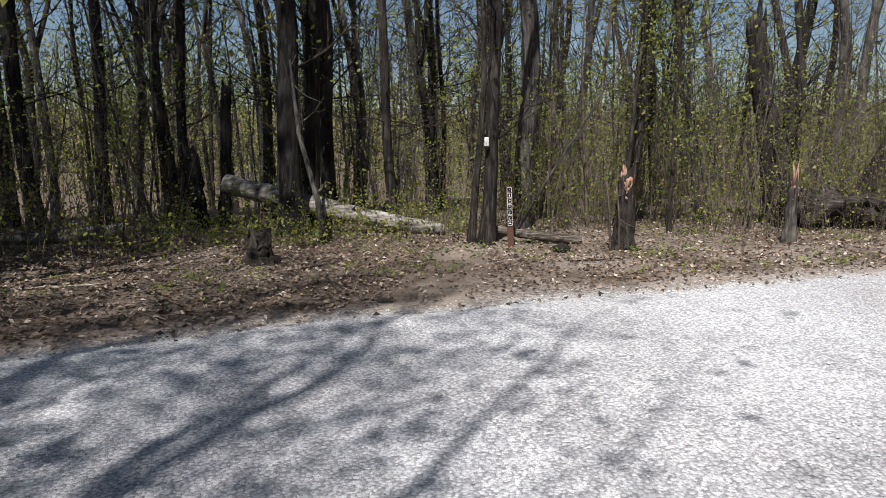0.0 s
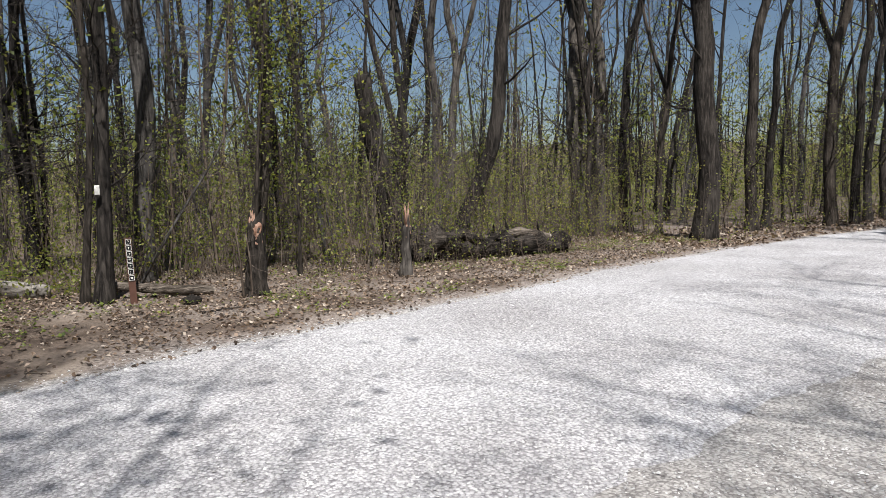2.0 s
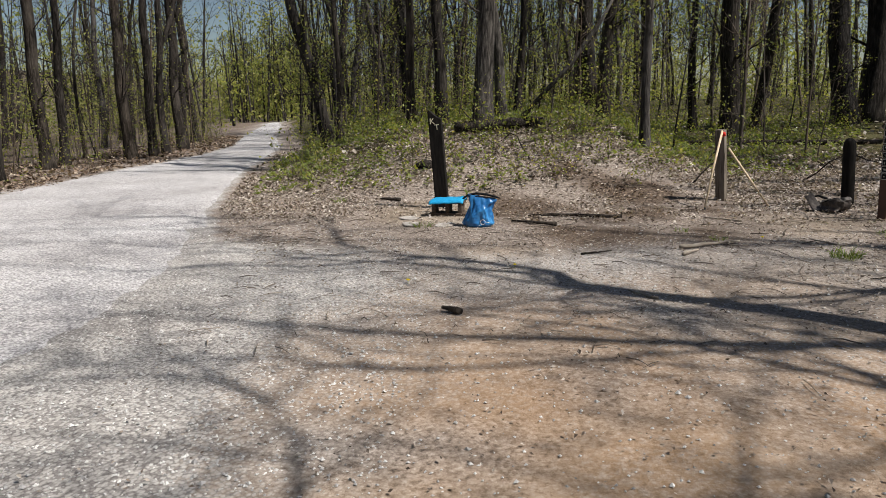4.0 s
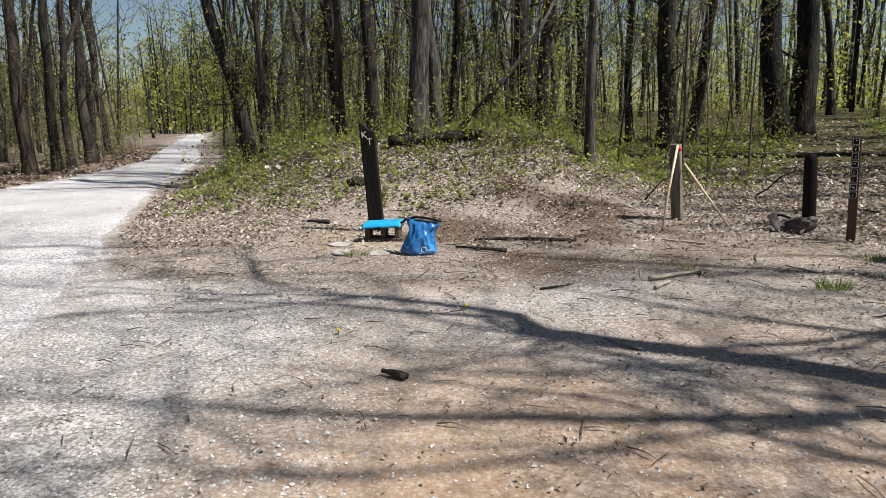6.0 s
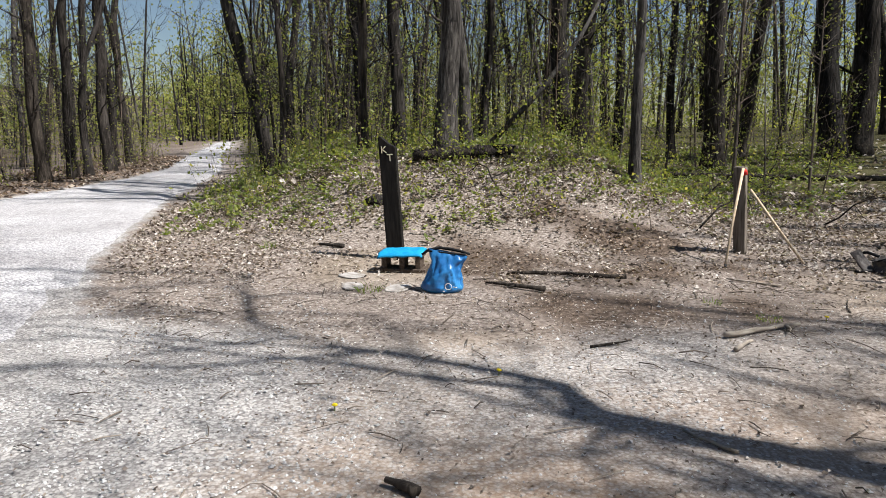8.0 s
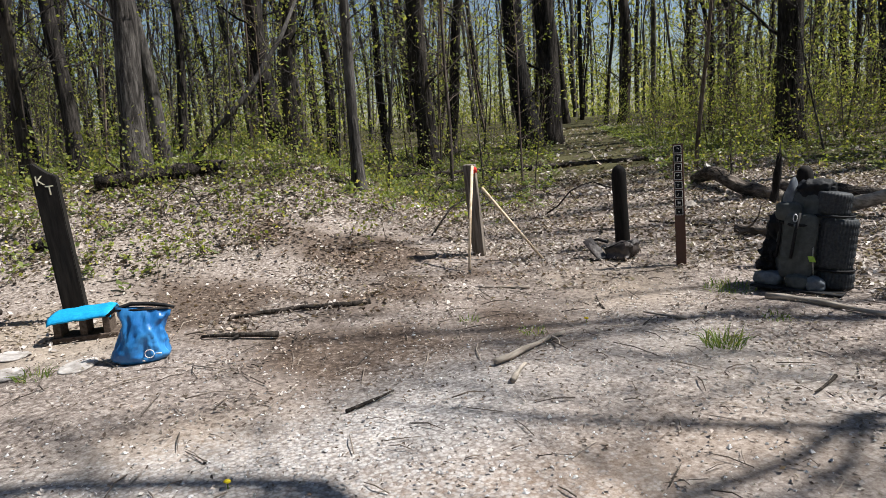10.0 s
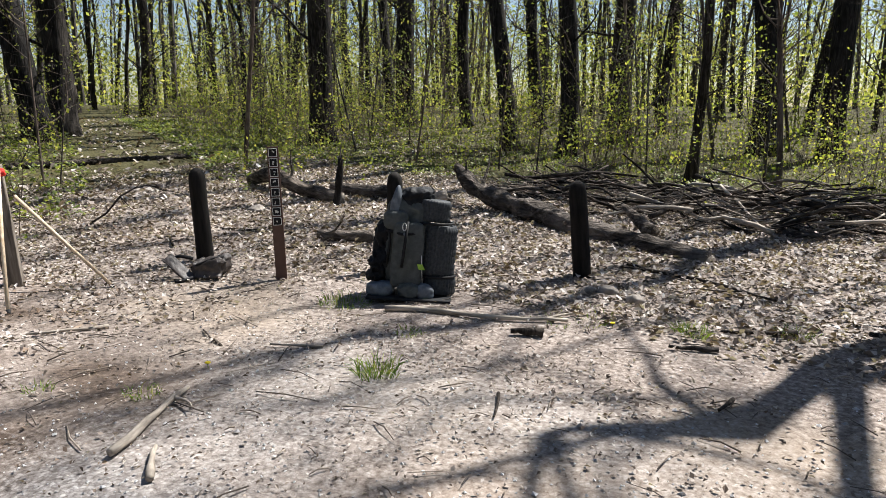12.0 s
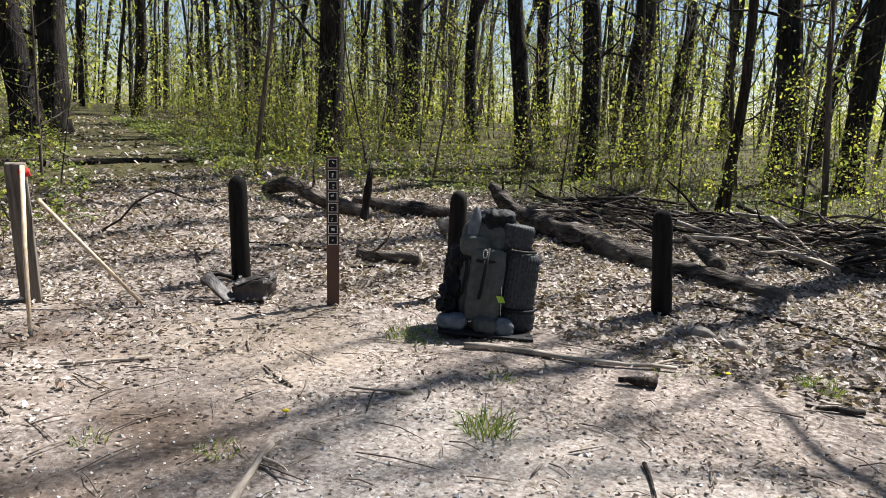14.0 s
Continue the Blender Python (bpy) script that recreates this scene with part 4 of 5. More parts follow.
g = lambda x, y: surface(x, y)
broken_trunk("snag", "tall dark broken snag with a jagged top", -3.9, 12.6, 2.45, 0.1, BARK_DARK, 1, (0.06, 0), "dead tree", 0, 0.4)
broken_trunk("snag", "short dark split snag beside a fallen log", -4.25, 12.4, 1.35, 0.13, BARK_DARK, 2, (-0.08, 0), "dead tree", 0, 0.3)
broken_trunk("snag", "thick broken-topped snag wrapped in vine stems", 6.0, 12.6, 3.55, 0.2, BARK_DARK, 3, (-0.15, 0.07), "dead tree", 0)
broken_trunk("stump", "broken trunk with torn orange wood at its top", 2.5, 9.7, 0.98, 0.135, BARK_BROWN, 4, (0.02, 0), "tree stump", 9, 0.2)
broken_trunk("stump", "thin pale splintered stump in dry grass", 5.0, 10.15, 0.85, 0.085, BARK_GREY, 5, (0.02, 0), "tree stump", 8, 0.35)
broken_trunk("stump", "low dark rotten stump among dead leaves", -2.24, 8.65, 0.24, 0.17, BARK_DARK, 6, (0, 0), "tree stump", 0, 0.1, 1.6)
broken_trunk("snag", "small dark leaning dead stem among fallen logs", 12.15, -7.05, 0.62, 0.05, BARK_DARK, 7, (-0.1, -0.05), "dead tree", 0, 0.1, 1.2)

fallen_log("fallen_log", "long weathered log propped on a broken snag", [(-3.75, 12.4, 0.75), (-2.6, 11.9, 0.52), (-1.4, 11.5, 0.3), (0.0, 11.2, 0.06)], [0.17, 0.16, 0.14, 0.11], WOOD_GREY, 11, 3)
fallen_log("fallen_log", "short pale barkless log lying on dead leaves", [(-6.7, 10.5, g(-6.7, 10.5) + 0.06), (-5.8, 10.6, g(-5.8, 10.6) + 0.1), (-4.9, 10.8, g(-4.9, 10.8) + 0.16)], [0.07, 0.09, 0.105], WOOD_GREY, 12, 1)
fallen_log("fallen_log", "huge dark rotten twisted log with hollows", [(5.7, 11.75, 0.28), (6.4, 11.85, 0.34), (7.2, 11.6, 0.2), (8.2, 11.75, 0.26), (9.4, 11.55, 0.2)], [0.34, 0.3, 0.17, 0.24, 0.17], BARK_ROT, 13, 9, 0, 0.24)
fallen_log("fallen_log", "dark twisted root arm on the rotten log", [(5.9, 11.55, 0.1), (6.3, 11.5, 0.42), (6.9, 11.6, 0.5), (7.5, 11.55, 0.3)], [0.1, 0.12, 0.1, 0.06], BARK_ROT, 23, 4, 0, 0.12)
fallen_log("fallen_log", "ridged weathered slab on the rotten log", [(7.4, 11.65, 0.36), (8.3, 11.7, 0.47), (9.0, 11.6, 0.36)], [0.08, 0.1, 0.06], BARK_LOG, 24, 2, 0, 0.1)
fallen_log("fallen_log", "small dark log behind the brown trail marker", [(0.75, 10.35, 0.2), (1.3, 10.2, 0.12), (2.0, 10.15, 0.05)], [0.05, 0.07, 0.06], BARK_LOG, 14, 1)
fallen_log("fallen_log", "long fallen trunk with ridged bark behind the bollards", [(10.95, -8.25, 0.66), (10.45, -8.1, 0.36), (9.4, -7.75, 0.2), (8.3, -7.3, 0.1), (7.0, -6.95, 0.02)], [0.08, 0.115, 0.14, 0.14, 0.1], BARK_LOG, 15, 4, 0, 0.16)
fallen_log("fallen_log", "curved pale log beside the foot trail", [(14.4, -7.4, g(14.4, -7.4) + 0.1), (13.7, -7.25, g(13.7, -7.2) + 0.26), (12.9, -7.1, g(12.9, -7.1) + 0.12), (12.2, -7.2, g(12.2, -7.2) + 0.08)], [0.1, 0.11, 0.1, 0.08], BARK_LOG, 16, 3)
fallen_log("fallen_log", "rotten log half buried in leaves", [(12.9, -7.7, g(12.9, -7.7) + 0.08), (12.0, -7.9, g(12, -7.9) + 0.1), (11.0, -8.2, g(11, -8.2) + 0.06)], [0.08, 0.1, 0.07], BARK_LOG, 17, 2)
fallen_log("fallen_log", "short dark log on dead leaves", [(10.75, -5.35, g(10.7, -5.3) + 0.05), (10.15, -5.6, g(10.1, -5.6) + 0.07)], [0.06, 0.07], BARK_LOG, 18, 1)
fallen_log("fallen_log", "splintered pale log end behind the backpack", [(10.9, -7.0, g(10.9, -7.0) + 0.1), (10.4, -7.25, g(10.4, -7.25) + 0.3)], [0.09, 0.07], WOOD_PALE, 19, 1)
fallen_log("fallen_log", "torn branch butt lying on the long trunk", [(7.7, -7.25, 0.2), (8.15, -7.55, 0.42)], [0.09, 0.03], BARK_LOG, 20, 0)
fallen_log("fallen_log", "dark mossy log in the brush on the mound", [(14.6, 1.9, g(14.6, 1.9) + 0.14), (14.9, 0.9, g(14.9, 0.9) + 0.12), (15.2, 0.2, g(15.2, 0.2) + 0.12)], [0.1, 0.11, 0.08], BARK_ROT, 21, 3)
fallen_log("fallen_log", "long thin log lying across the green slope", [(20.0, -3.2, g(20, -3.2) + 0.04), (18.8, -6.0, g(18.8, -6) + 0.05), (18.0, -9.0, g(18, -9) + 0.03)], [0.08, 0.07, 0.05], BARK_ROT, 22, 4)


def leaning_stems():
    """Dead stems that lean against the living trees."""
    for rows in (((17.2, 1.0, 1.0), (17.5, -0.3, 2.3), (17.7, -1.0, 3.3), 0.06, BARK_GREY), ((-1.75, 10.35, 0), (-1.85, 10.5, 0.6), (-2.15, 10.75, 1.6), 0.05, BARK_GREY), ((1.1, 11.3, 0), (1.7, 11.4, 0.9), (2.3, 11.5, 1.8), 0.025, BARK_GREY)):
        a, b, c, r, mat = rows
        t = thing("leaning_stem", "thin dead stem leaning among standing trees", "dead stem", Matrix.Translation(a))
        s = Shape()
        rng = random.Random(int(a[0] * 10))
        line = [Vector((0, 0, -0.1)), Vector(b) - Vector(a), Vector(c) - Vector(a)]
        line.append(line[2] + (line[2] - line[1]) * 0.8 + Vector((0.1, 0, 0.3)))
        s.tube(line, [r, r * 0.9, r * 0.7, r * 0.3], 8)
        part("stem", s, mat, t)
        w = Shape()
        for _ in range(5):
            limb(rng, w, line[1].lerp(line[3], rng.random()), rand_unit(rng) + Vector((0, 0, 0.4)), rng.uniform(0.3, 0.9), r * 0.25, 4, 4)
        tagged(part("twigs", w, mat, t), kind="stuff")


leaning_stems()


def vines():
    """Old vine stems climbing the broken snag and the stump."""
    rng = random.Random(8)
    for x, y, h, r in ((5.6, 12.35, 2.2, 0.14), (5.95, 12.4, 1.8, 0.14), (2.4, 9.58, 0.9, 0.06), (2.3, 9.62, 1.0, 0.02), (5.2, 12.2, 1.6, 0.1)):
        t = thing("vine", "bare climbing vine stem on a broken trunk", "vine", stand(x, y))
        s = Shape()
        pts = [Vector((-0.1 * z + r * 0.5 * math.sin(z * 3), -0.02 + 0.03 * math.cos(z * 4), z)) for z in [h * i / 9 - 0.05 for i in range(10)]]
        s.tube(pts, [0.02 - 0.0012 * i for i in range(10)], 5)
        part("stem", s, TWIG, t)
        w = Shape()
        for _ in range(10):
            limb(rng, w, rng.choice(pts), rand_unit(rng) + Vector((0, -0.3, 0.3)), rng.uniform(0.2, 0.7), 0.005, 3, 4)
        tagged(part("twigs", w, TWIG, t), kind="stuff")


vines()


# ---- posts and signs ----
def turned_post(h, r, seed=0):
    """A round post with a domed, weathered top."""
    s = Shape()
    prof = [(-0.15, r * 1.02), (0.0, r * 1.02), (h * 0.3, r), (h * 0.6, r * 0.99), (h * 0.86, r * 0.98), (h * 0.9, r * 0.95), (h * 0.945, r * 0.86), (h * 0.975, r * 0.66), (h, r * 0.28)]
    s.tube([Vector((0, 0, z)) for z, _ in prof], [q for _, q in prof], 20)
    for i, v in enumerate(s.v):
        s.v[i] = v + Vector((v.x, v.y, 0)) * (0.06 * noise.noise(Vector((v.x * 30, v.y * 30, v.z * 3 + seed))))
    return s


def bollards():
    for i, (x, y, h, r, rx, ry) in enumerate(((10.85, -3.97, 0.88, 0.078, 1, -2), (9.28, -4.92, 0.9, 0.075, 0, 0), (7.75, -5.68, 0.86, 0.08, -1, -5))):
        t = thing("bollard", ("round dark wooden bollard with a black bag at its foot", "round dark wooden bollard behind the leaning backpack", "leaning round dark wooden bollard before a fallen trunk")[i], "bollard", stand(x, y) @ pose(0, 0, 0, rx, ry, -145), "trailhead bollards")
        part("post", turned_post(h, r, i), POST_DARK, t)


bollards()


def text_mesh(letter, size, mat, name="letter"):
    curve = bpy.data.curves.new("lettering", "FONT")
    curve.body, curve.size, curve.extrude, curve.align_x = letter, size, 0.002, "CENTER"
    ob = bpy.data.objects.new("lettering", curve)
    scene.collection.objects.link(ob)
    bpy.context.view_layer.update()
    me = bpy.data.meshes.new_from_object(ob.evaluated_get(bpy.context.evaluated_depsgraph_get()))
    bpy.data.objects.remove(ob)
    me.name = name
    me.materials.clear()
    me.materials.append(mat)
    return me


def letter_post():
    t = thing("letter_post", "leaning black wooden post lettered K and T", "post", stand(10.75, 1.48) @ pose(0, 0, 0, 0, 0, -93) @ pose(0, 0, 0, 0, -4, 0))
    h, w, d = 1.4, 0.185, 0.11
    bm = bmesh.new()
    prof = [(-w / 2, -0.2), (w / 2, -0.2), (w / 2, h - 0.13), (w * 0.1, h - 0.09), (-w / 2 + 0.02, h), (-w / 2, h - 0.01)]
    f = bm.faces.new([bm.verts.new((x, -d / 2, z)) for x, z in prof])
    top = bmesh.ops.extrude_face_region(bm, geom=[f])
    bmesh.ops.translate(bm, verts=[v for v in top["geom"] if isinstance(v, bmesh.types.BMVert)], vec=(0, d, 0))
    bmesh.ops.recalc_face_normals(bm, faces=bm.faces[:])
    bmesh.ops.bevel(bm, geom=bm.edges[:], offset=0.006, segments=2, affect="EDGES")
    part("post", bm, POST_DARK, t, "", False)
    for letter, x, z in (("K", -0.035, h - 0.19), ("T", 0.03, h - 0.28)):
        ob = new("letter", text_mesh(letter, 0.115, CREAM))
        ob.parent = t
        ob.matrix_basis = pose(x, -d / 2 - 0.001, z, 90, 0, 0)
        tagged(ob, f"cream painted letter {letter}")


letter_post()


def trail_marker(x, y, h, turn, lean, icons, label, w=0.095, step=0.083):
    """A flat brown marker post with a column of outlined picture squares."""
    t = thing("trail_marker", label, "trail marker", stand(x, y) @ pose(0, 0, 0, 0, 0, turn) @ pose(0, 0, 0, 0, lean, 0))
    bm = boxy((w, 0.014, h + 0.15), (0, 0, h / 2 - 0.075), 0.003)
    for v in bm.verts:
        v.co.y += 0.010 * math.cos(v.co.x / w * math.pi)
    part("post", bm, BROWN_SIGN, t, "", False)
    for i in range(icons):
        z = h - 0.05 - i * step
        q = step * 0.42
        f = -0.019
        frame_shape = Shape()
        k = 0.0045
        frame_shape.box((-q, f, z + q - k), (q, f + 0.003, z + q)).box((-q, f, z - q), (q, f + 0.003, z - q + k))
        frame_shape.box((-q, f, z - q + k), (-q + k, f + 0.003, z + q - k)).box((q - k, f, z - q + k), (q, f + 0.003, z + q - k))
        plate = part("icon_plate", boxy((q * 2, 0.004, q * 2), (0, f + 0.008, z), 0), BLACK, t, "", False)
        part("icon_border", frame_shape, WHITE, plate, "thin white border", False)
        glyph = Shape()
        rng = random.Random(40 + i)
        for _ in range(2):
            cx, cz = rng.uniform(-0.3, 0.3) * q, z + rng.uniform(-0.45, 0.45) * q
            a, b = rng.uniform(0.08, 0.28) * q, rng.uniform(0.08, 0.32) * q
            glyph.box((cx - a, f - 0.001, cz - b), (cx + a, f + 0.0025, cz + b))
        part("icon", glyph, WHITE, plate, "", False)
    return t


trail_marker(9.78, -3.98, 1.15, -137, -1.5, 8, "tall brown trail marker with a column of picture squares")
trail_marker(0.96, 9.9, 0.86, 3, -2.5, 7, "brown trail marker beside a dark double trunk", 0.085, 0.078)


def pole_post():
    t = thing("wooden_post", "weathered grey square post with a pointed side", "post", stand(11.35, -2.48) @ pose(0, 0, 0, 2, -3, -120))
    bm = boxy((0.13, 0.12, 1.15), (0, 0, 0.425), 0.012)
    bmesh.ops.subdivide_edges(bm, edges=bm.edges[:], cuts=2)
    rumpled(bm, 0.008, 9)
    part("post", bm, POST_GREY, t)
    for name, label, a, b, red in (("hiking_staff", "peeled wooden staff with red cloth tied on", (10.62, -2.12, 0.0), (11.26, -2.42, 1.04), True), ("hiking_staff", "peeled wooden staff leaning against a post", (10.69, -2.98, 0.0), (11.27, -2.52, 0.8), False)):
        base = Vector((a[0], a[1], surface(a[0], a[1])))
        s = thing(name, label, "walking staff", Matrix.Translation(base))
        line = [Vector((0, 0, -0.01)), (Vector(b) - base) * 0.5 + Vector((0.004, 0.006, 0)), Vector(b) - base]
        st = Shape()
        st.tube(line, [0.013, 0.015, 0.016], 10)
        part("shaft", st, POLE_WOOD, s)
        tip = Shape()
        tip.tube([Vector((0, 0, -0.012)), line[0].lerp(line[2], 0.04)], [0.012, 0.0165], 10)
        part("tip", tip, BLACK, s, "worn dark tip")
        if red:
            part("cloth_wrap", blob((0.075, 0.075, 0.07), tuple(line[2] + Vector((0, -0.015, -0.045))), 3, 2.3, 0.012, 30, 4), RED_CLOTH, s, "bright red cloth wrap")


pole_post()


def blaze():
    t = thing("trail_blaze", "white painted blaze on a dark trunk", "trail blaze", Matrix.Translation((0.615, 10.02, 1.47)))
    bm = boxy((0.06, 0.012, 0.12), (0, 0, 0), 0.004)
    part("paint", rumpled(bm, 0.004, 30), WHITE, t)


blaze()


# ---- the hikers' gear ----
def blue_block():
    m = stand(10.05, 1.27) @ pose(0, 0, 0.0, 0, 0, -93)
    t = thing("block", "dark concrete block with two holes under a blue pad", "concrete block", m)
    part("base_slab", boxy((0.5, 0.24, 0.05), (0, 0, 0.02), 0.008), CONCRETE, t, "", False)
    for x in (-0.19, 0.0, 0.17):
        part("web", boxy((0.055, 0.2, 0.13), (x, 0, 0.105), 0.006), CONCRETE, t, "", False)
    part("top_slab", boxy((0.44, 0.2, 0.045), (0, 0, 0.19), 0.008), CONCRETE, t, "", False)
    p = thing("sitting_pad", "bright blue foam pad draped over a block", "sitting pad", m @ pose(-0.01, -0.01, 0.217, 2, -3, 0))
    bm = bmesh.new()
    bmesh.ops.create_grid(bm, x_segments=24, y_segments=12, size=0.5)
    for v in bm.verts:
        v.co = Vector((v.co.x * 0.47, v.co.y * 0.31, 0))
        edge = max(0, abs(v.co.y) - 0.105)
        v.co.z = -edge * 0.75 - max(0, abs(v.co.x) - 0.2) * 0.4 + 0.006 * noise.noise(v.co * 14) + 0.004
    out = bmesh.ops.extrude_face_region(bm, geom=bm.faces[:])
    bmesh.ops.translate(bm, verts=[v for v in out["geom"] if isinstance(v, bmesh.types.BMVert)], vec=(0, 0, 0.014))
    bmesh.ops.recalc_face_normals(bm, faces=bm.faces[:])
    part("foam", bm, BLUE_FOAM, p)


blue_block()


def blue_sack():
    m = stand(9.16, 0.74) @ pose(0, 0, 0, 0, 0, -93)
    t = thing("dry_bag", "open blue coated dry bag standing on dead leaves", "bag", m)
    s = Shape()
    n, m = 64, 30
    for j in range(m + 1):
        u = j / m
        z = 0.375 * u
        a = 0.155 + 0.035 * math.exp(-((u - 0.12) / 0.16) ** 2) - 0.028 * math.exp(-((u - 0.66) / 0.2) ** 2) + 0.02 * u ** 4
        b = 0.125 * (1 - u ** 2.2) + 0.028 * u
        a, b = (a * (0.86 + 0.14 * smooth(0, 0.06, u)), b * (0.86 + 0.14 * smooth(0, 0.06, u)))
        for k in range(n):
            w = 2 * math.pi * k / n
            c, q = math.cos(w), math.sin(w)
            e = (abs(c) ** 2.4 + abs(q) ** 2.4) ** (-1 / 2.4)
            p = Vector((a * c * e + 0.055 * (u - 0.35), b * q * e, z - 0.03 * u * (c + 0.4)))
            slack = smooth(0.0, 0.15, u) * (1 - 0.5 * smooth(0.85, 1.0, u))
            fold = 0.5 - abs(noise.noise(Vector((c * 2.6 + u * 1.3, q * 2.6, u * 2.4 + 3)))) * 2.2
            fine = 0.35 - abs(noise.noise(Vector((c * 6 - u * 3, q * 6, u * 7))))
            s.v.append(p + Vector((c, q, 0)) * slack * (0.026 * fold + 0.016 * fine))
    for i in range(m):
        for k in range(n):
            s.f.append((i * n + k, i * n + (k + 1) % n, (i + 1) * n + (k + 1) % n, (i + 1) * n + k))
    s.f.append(tuple(range(n))[::-1])
    part("sack", s, BLUE_SACK, t)
    rim = Shape()
    rim.tube([Vector((-0.21, 0, 0.33)), Vector((-0.15, 0.02, 0.372)), Vector((-0.05, 0.03, 0.395)), Vector((0.06, 0.03, 0.385)), Vector((0.17, 0.02, 0.365)), Vector((0.235, 0, 0.35))], [0.01, 0.014, 0.014, 0.014, 0.014, 0.01], 8)
    rim.tube([Vector((-0.15, -0.02, 0.37)), Vector((0.03, -0.035, 0.36)), Vector((0.2, -0.02, 0.35))], [0.008, 0.008, 0.008], 8)
    part("rolled_rim", rim, BLACK, t, "black stiff closing rim")
    mark = Shape()
    for k in range(16):
        w = 2 * math.pi * k / 16
        u = 2 * math.pi * (k + 1) / 16
        mark.tube([Vector((0.06 + 0.03 * math.cos(w), -0.131, 0.07 + 0.028 * math.sin(w))), Vector((0.06 + 0.03 * math.cos(u), -0.131, 0.07 + 0.028 * math.sin(u)))], [0.003, 0.003], 4)
    mark.box((0.1, -0.132, 0.062), (0.14, -0.127, 0.07))
    part("printed_mark", mark, WHITE, t, "small white printed ring and bar")


blue_sack()


def ribbed_roll(r, h, flat, columns=34, rows=7):
    """Rolled egg-crate foam: rows of upright dimples round a roll."""
    s = Shape()
    n, m = columns * 4, rows * 4
    for j in range(m + 1):
        z = h * j / m
        edge = 1 - 0.1 * max(0, abs(2 * j / m - 1) - 0.85) / 0.15
        for k in range(n):
            w = 2 * math.pi * k / n
            on = 1 if (k % 4 < 2) and (j % 4 < 3) else 0
            rr = r * edge * (0.955 + 0.05 * on)
            s.v.append(Vector((rr * math.cos(w), rr * math.sin(w) * flat, z)))
    for j in range(m):
        for k in range(n):
            s.f.append((j * n + k, j * n + (k + 1) % n, (j + 1) * n + (k + 1) % n, (j + 1) * n + k))
    s.f.append(tuple(range(n))[::-1])
    s.f.append(tuple(m * n + k for k in range(n)))
    return s


def strap(pts, width=0.012, thick=0.004):
    s = Shape()
    s.tube([Vector(p) for p in pts], [width / 2 + thick] * len(pts), 6)
    return s


def backpack():
    m = stand(8.62, -4.33) @ pose(0, 0, 0.0, 0, 0, -146) @ pose(0, 0, 0, -4, 2.5, 0)
    t = thing("backpack", "large loaded grey hiking backpack leaning against a bollard", "backpack", m)
    part("main_body", creased(blob((0.36, 0.3, 0.7), (-0.05, 0.02, 0.42), 5, 5.0, 0.02, 4, 1), 0.012, 7, 1), PACK_GREY, t)
    pocket = blob((0.25, 0.13, 0.52), (-0.03, -0.13, 0.33), 5, 7.0, 0.008, 5, 2)
    for v in pocket.verts:
        v.co.x += 0.03 * (v.co.z - 0.33)
    part("front_pocket", creased(pocket, 0.006, 9, 2), PACK_GREY, t, "smooth grey-green front pocket")
    part("upper_pocket", creased(blob((0.2, 0.13, 0.16), (-0.13, -0.11, 0.6), 4, 3.4, 0.01, 7, 12), 0.014, 10, 3), PACK_GREY, t)
    # left parts near black: the pack's shadow side put into their colour
    part("side_pocket", creased(blob((0.12, 0.24, 0.46), (-0.24, 0.02, 0.35), 5, 4.5, 0.02, 8, 3), 0.05, 13, 3), PACK_DARK_AND_SHADED, t, "side pocket stuffed with gear, shadow side coloured dark")
    part("hip_belt", creased(blob((0.12, 0.13, 0.24), (-0.27, -0.06, 0.22), 5, 4.5, 0.03, 10, 4), 0.09, 15, 4), PACK_DARK_AND_SHADED, t)
    part("top_lid", creased(blob((0.25, 0.28, 0.16), (0.02, 0.03, 0.78), 5, 4.0, 0.02, 7, 5), 0.04, 11, 5), PACK_DARK_AND_SHADED, t, "black bulging top lid")
    bm = blob((0.13, 0.13, 0.34), (-0.15, -0.06, 0.7), 4, 2.4, 0.012, 8, 6)
    for v in bm.verts:
        k = max(0, v.co.z - 0.62) / 0.25
        v.co.x += (-0.11 - v.co.x) * 0.6 * k
    part("collar_flap", bm, SACK_BLUEGREY, t, "pale grey-green flap")
    pad = part("foam_pad", ribbed_roll(0.15, 0.4, 0.95), PAD_FOAM, t, "rolled ribbed dark foam sleeping pad")
    pad.matrix_basis = pose(0.19, -0.02, 0.17, 0, 3, 0)
    top = part("foam_pad", ribbed_roll(0.135, 0.17, 0.95, 32, 3), PAD_FOAM, t)
    top.matrix_basis = pose(0.15, -0.02, 0.6, 0, 5, 0)
    low = part("foam_pad", ribbed_roll(0.145, 0.14, 0.95, 34, 2), PAD_FOAM, t)
    low.matrix_basis = pose(0.21, -0.02, 0.02, 0, 2, 0)
    for z, r, x in ((0.165, 0.153, 0.195), (0.585, 0.15, 0.165)):
        s = Shape()
        ring = [Vector((x + r * math.cos(2 * math.pi * k / 24), -0.02 + r * 0.95 * math.sin(2 * math.pi * k / 24), z)) for k in range(25)]
        s.tube(ring, [0.011] * 25, 6)
        part("compression_strap", s, BLACK, t)
    part("webbing_strap", strap([(-0.03, -0.2, 0.6), (-0.045, -0.225, 0.45), (-0.06, -0.215, 0.3), (-0.07, -0.2, 0.24)], 0.018), BLACK, t)
    part("webbing_strap", strap([(-0.2, -0.13, 0.52), (-0.08, -0.2, 0.5), (0.05, -0.18, 0.505), (0.1, -0.12, 0.51)], 0.016), BLACK, t)
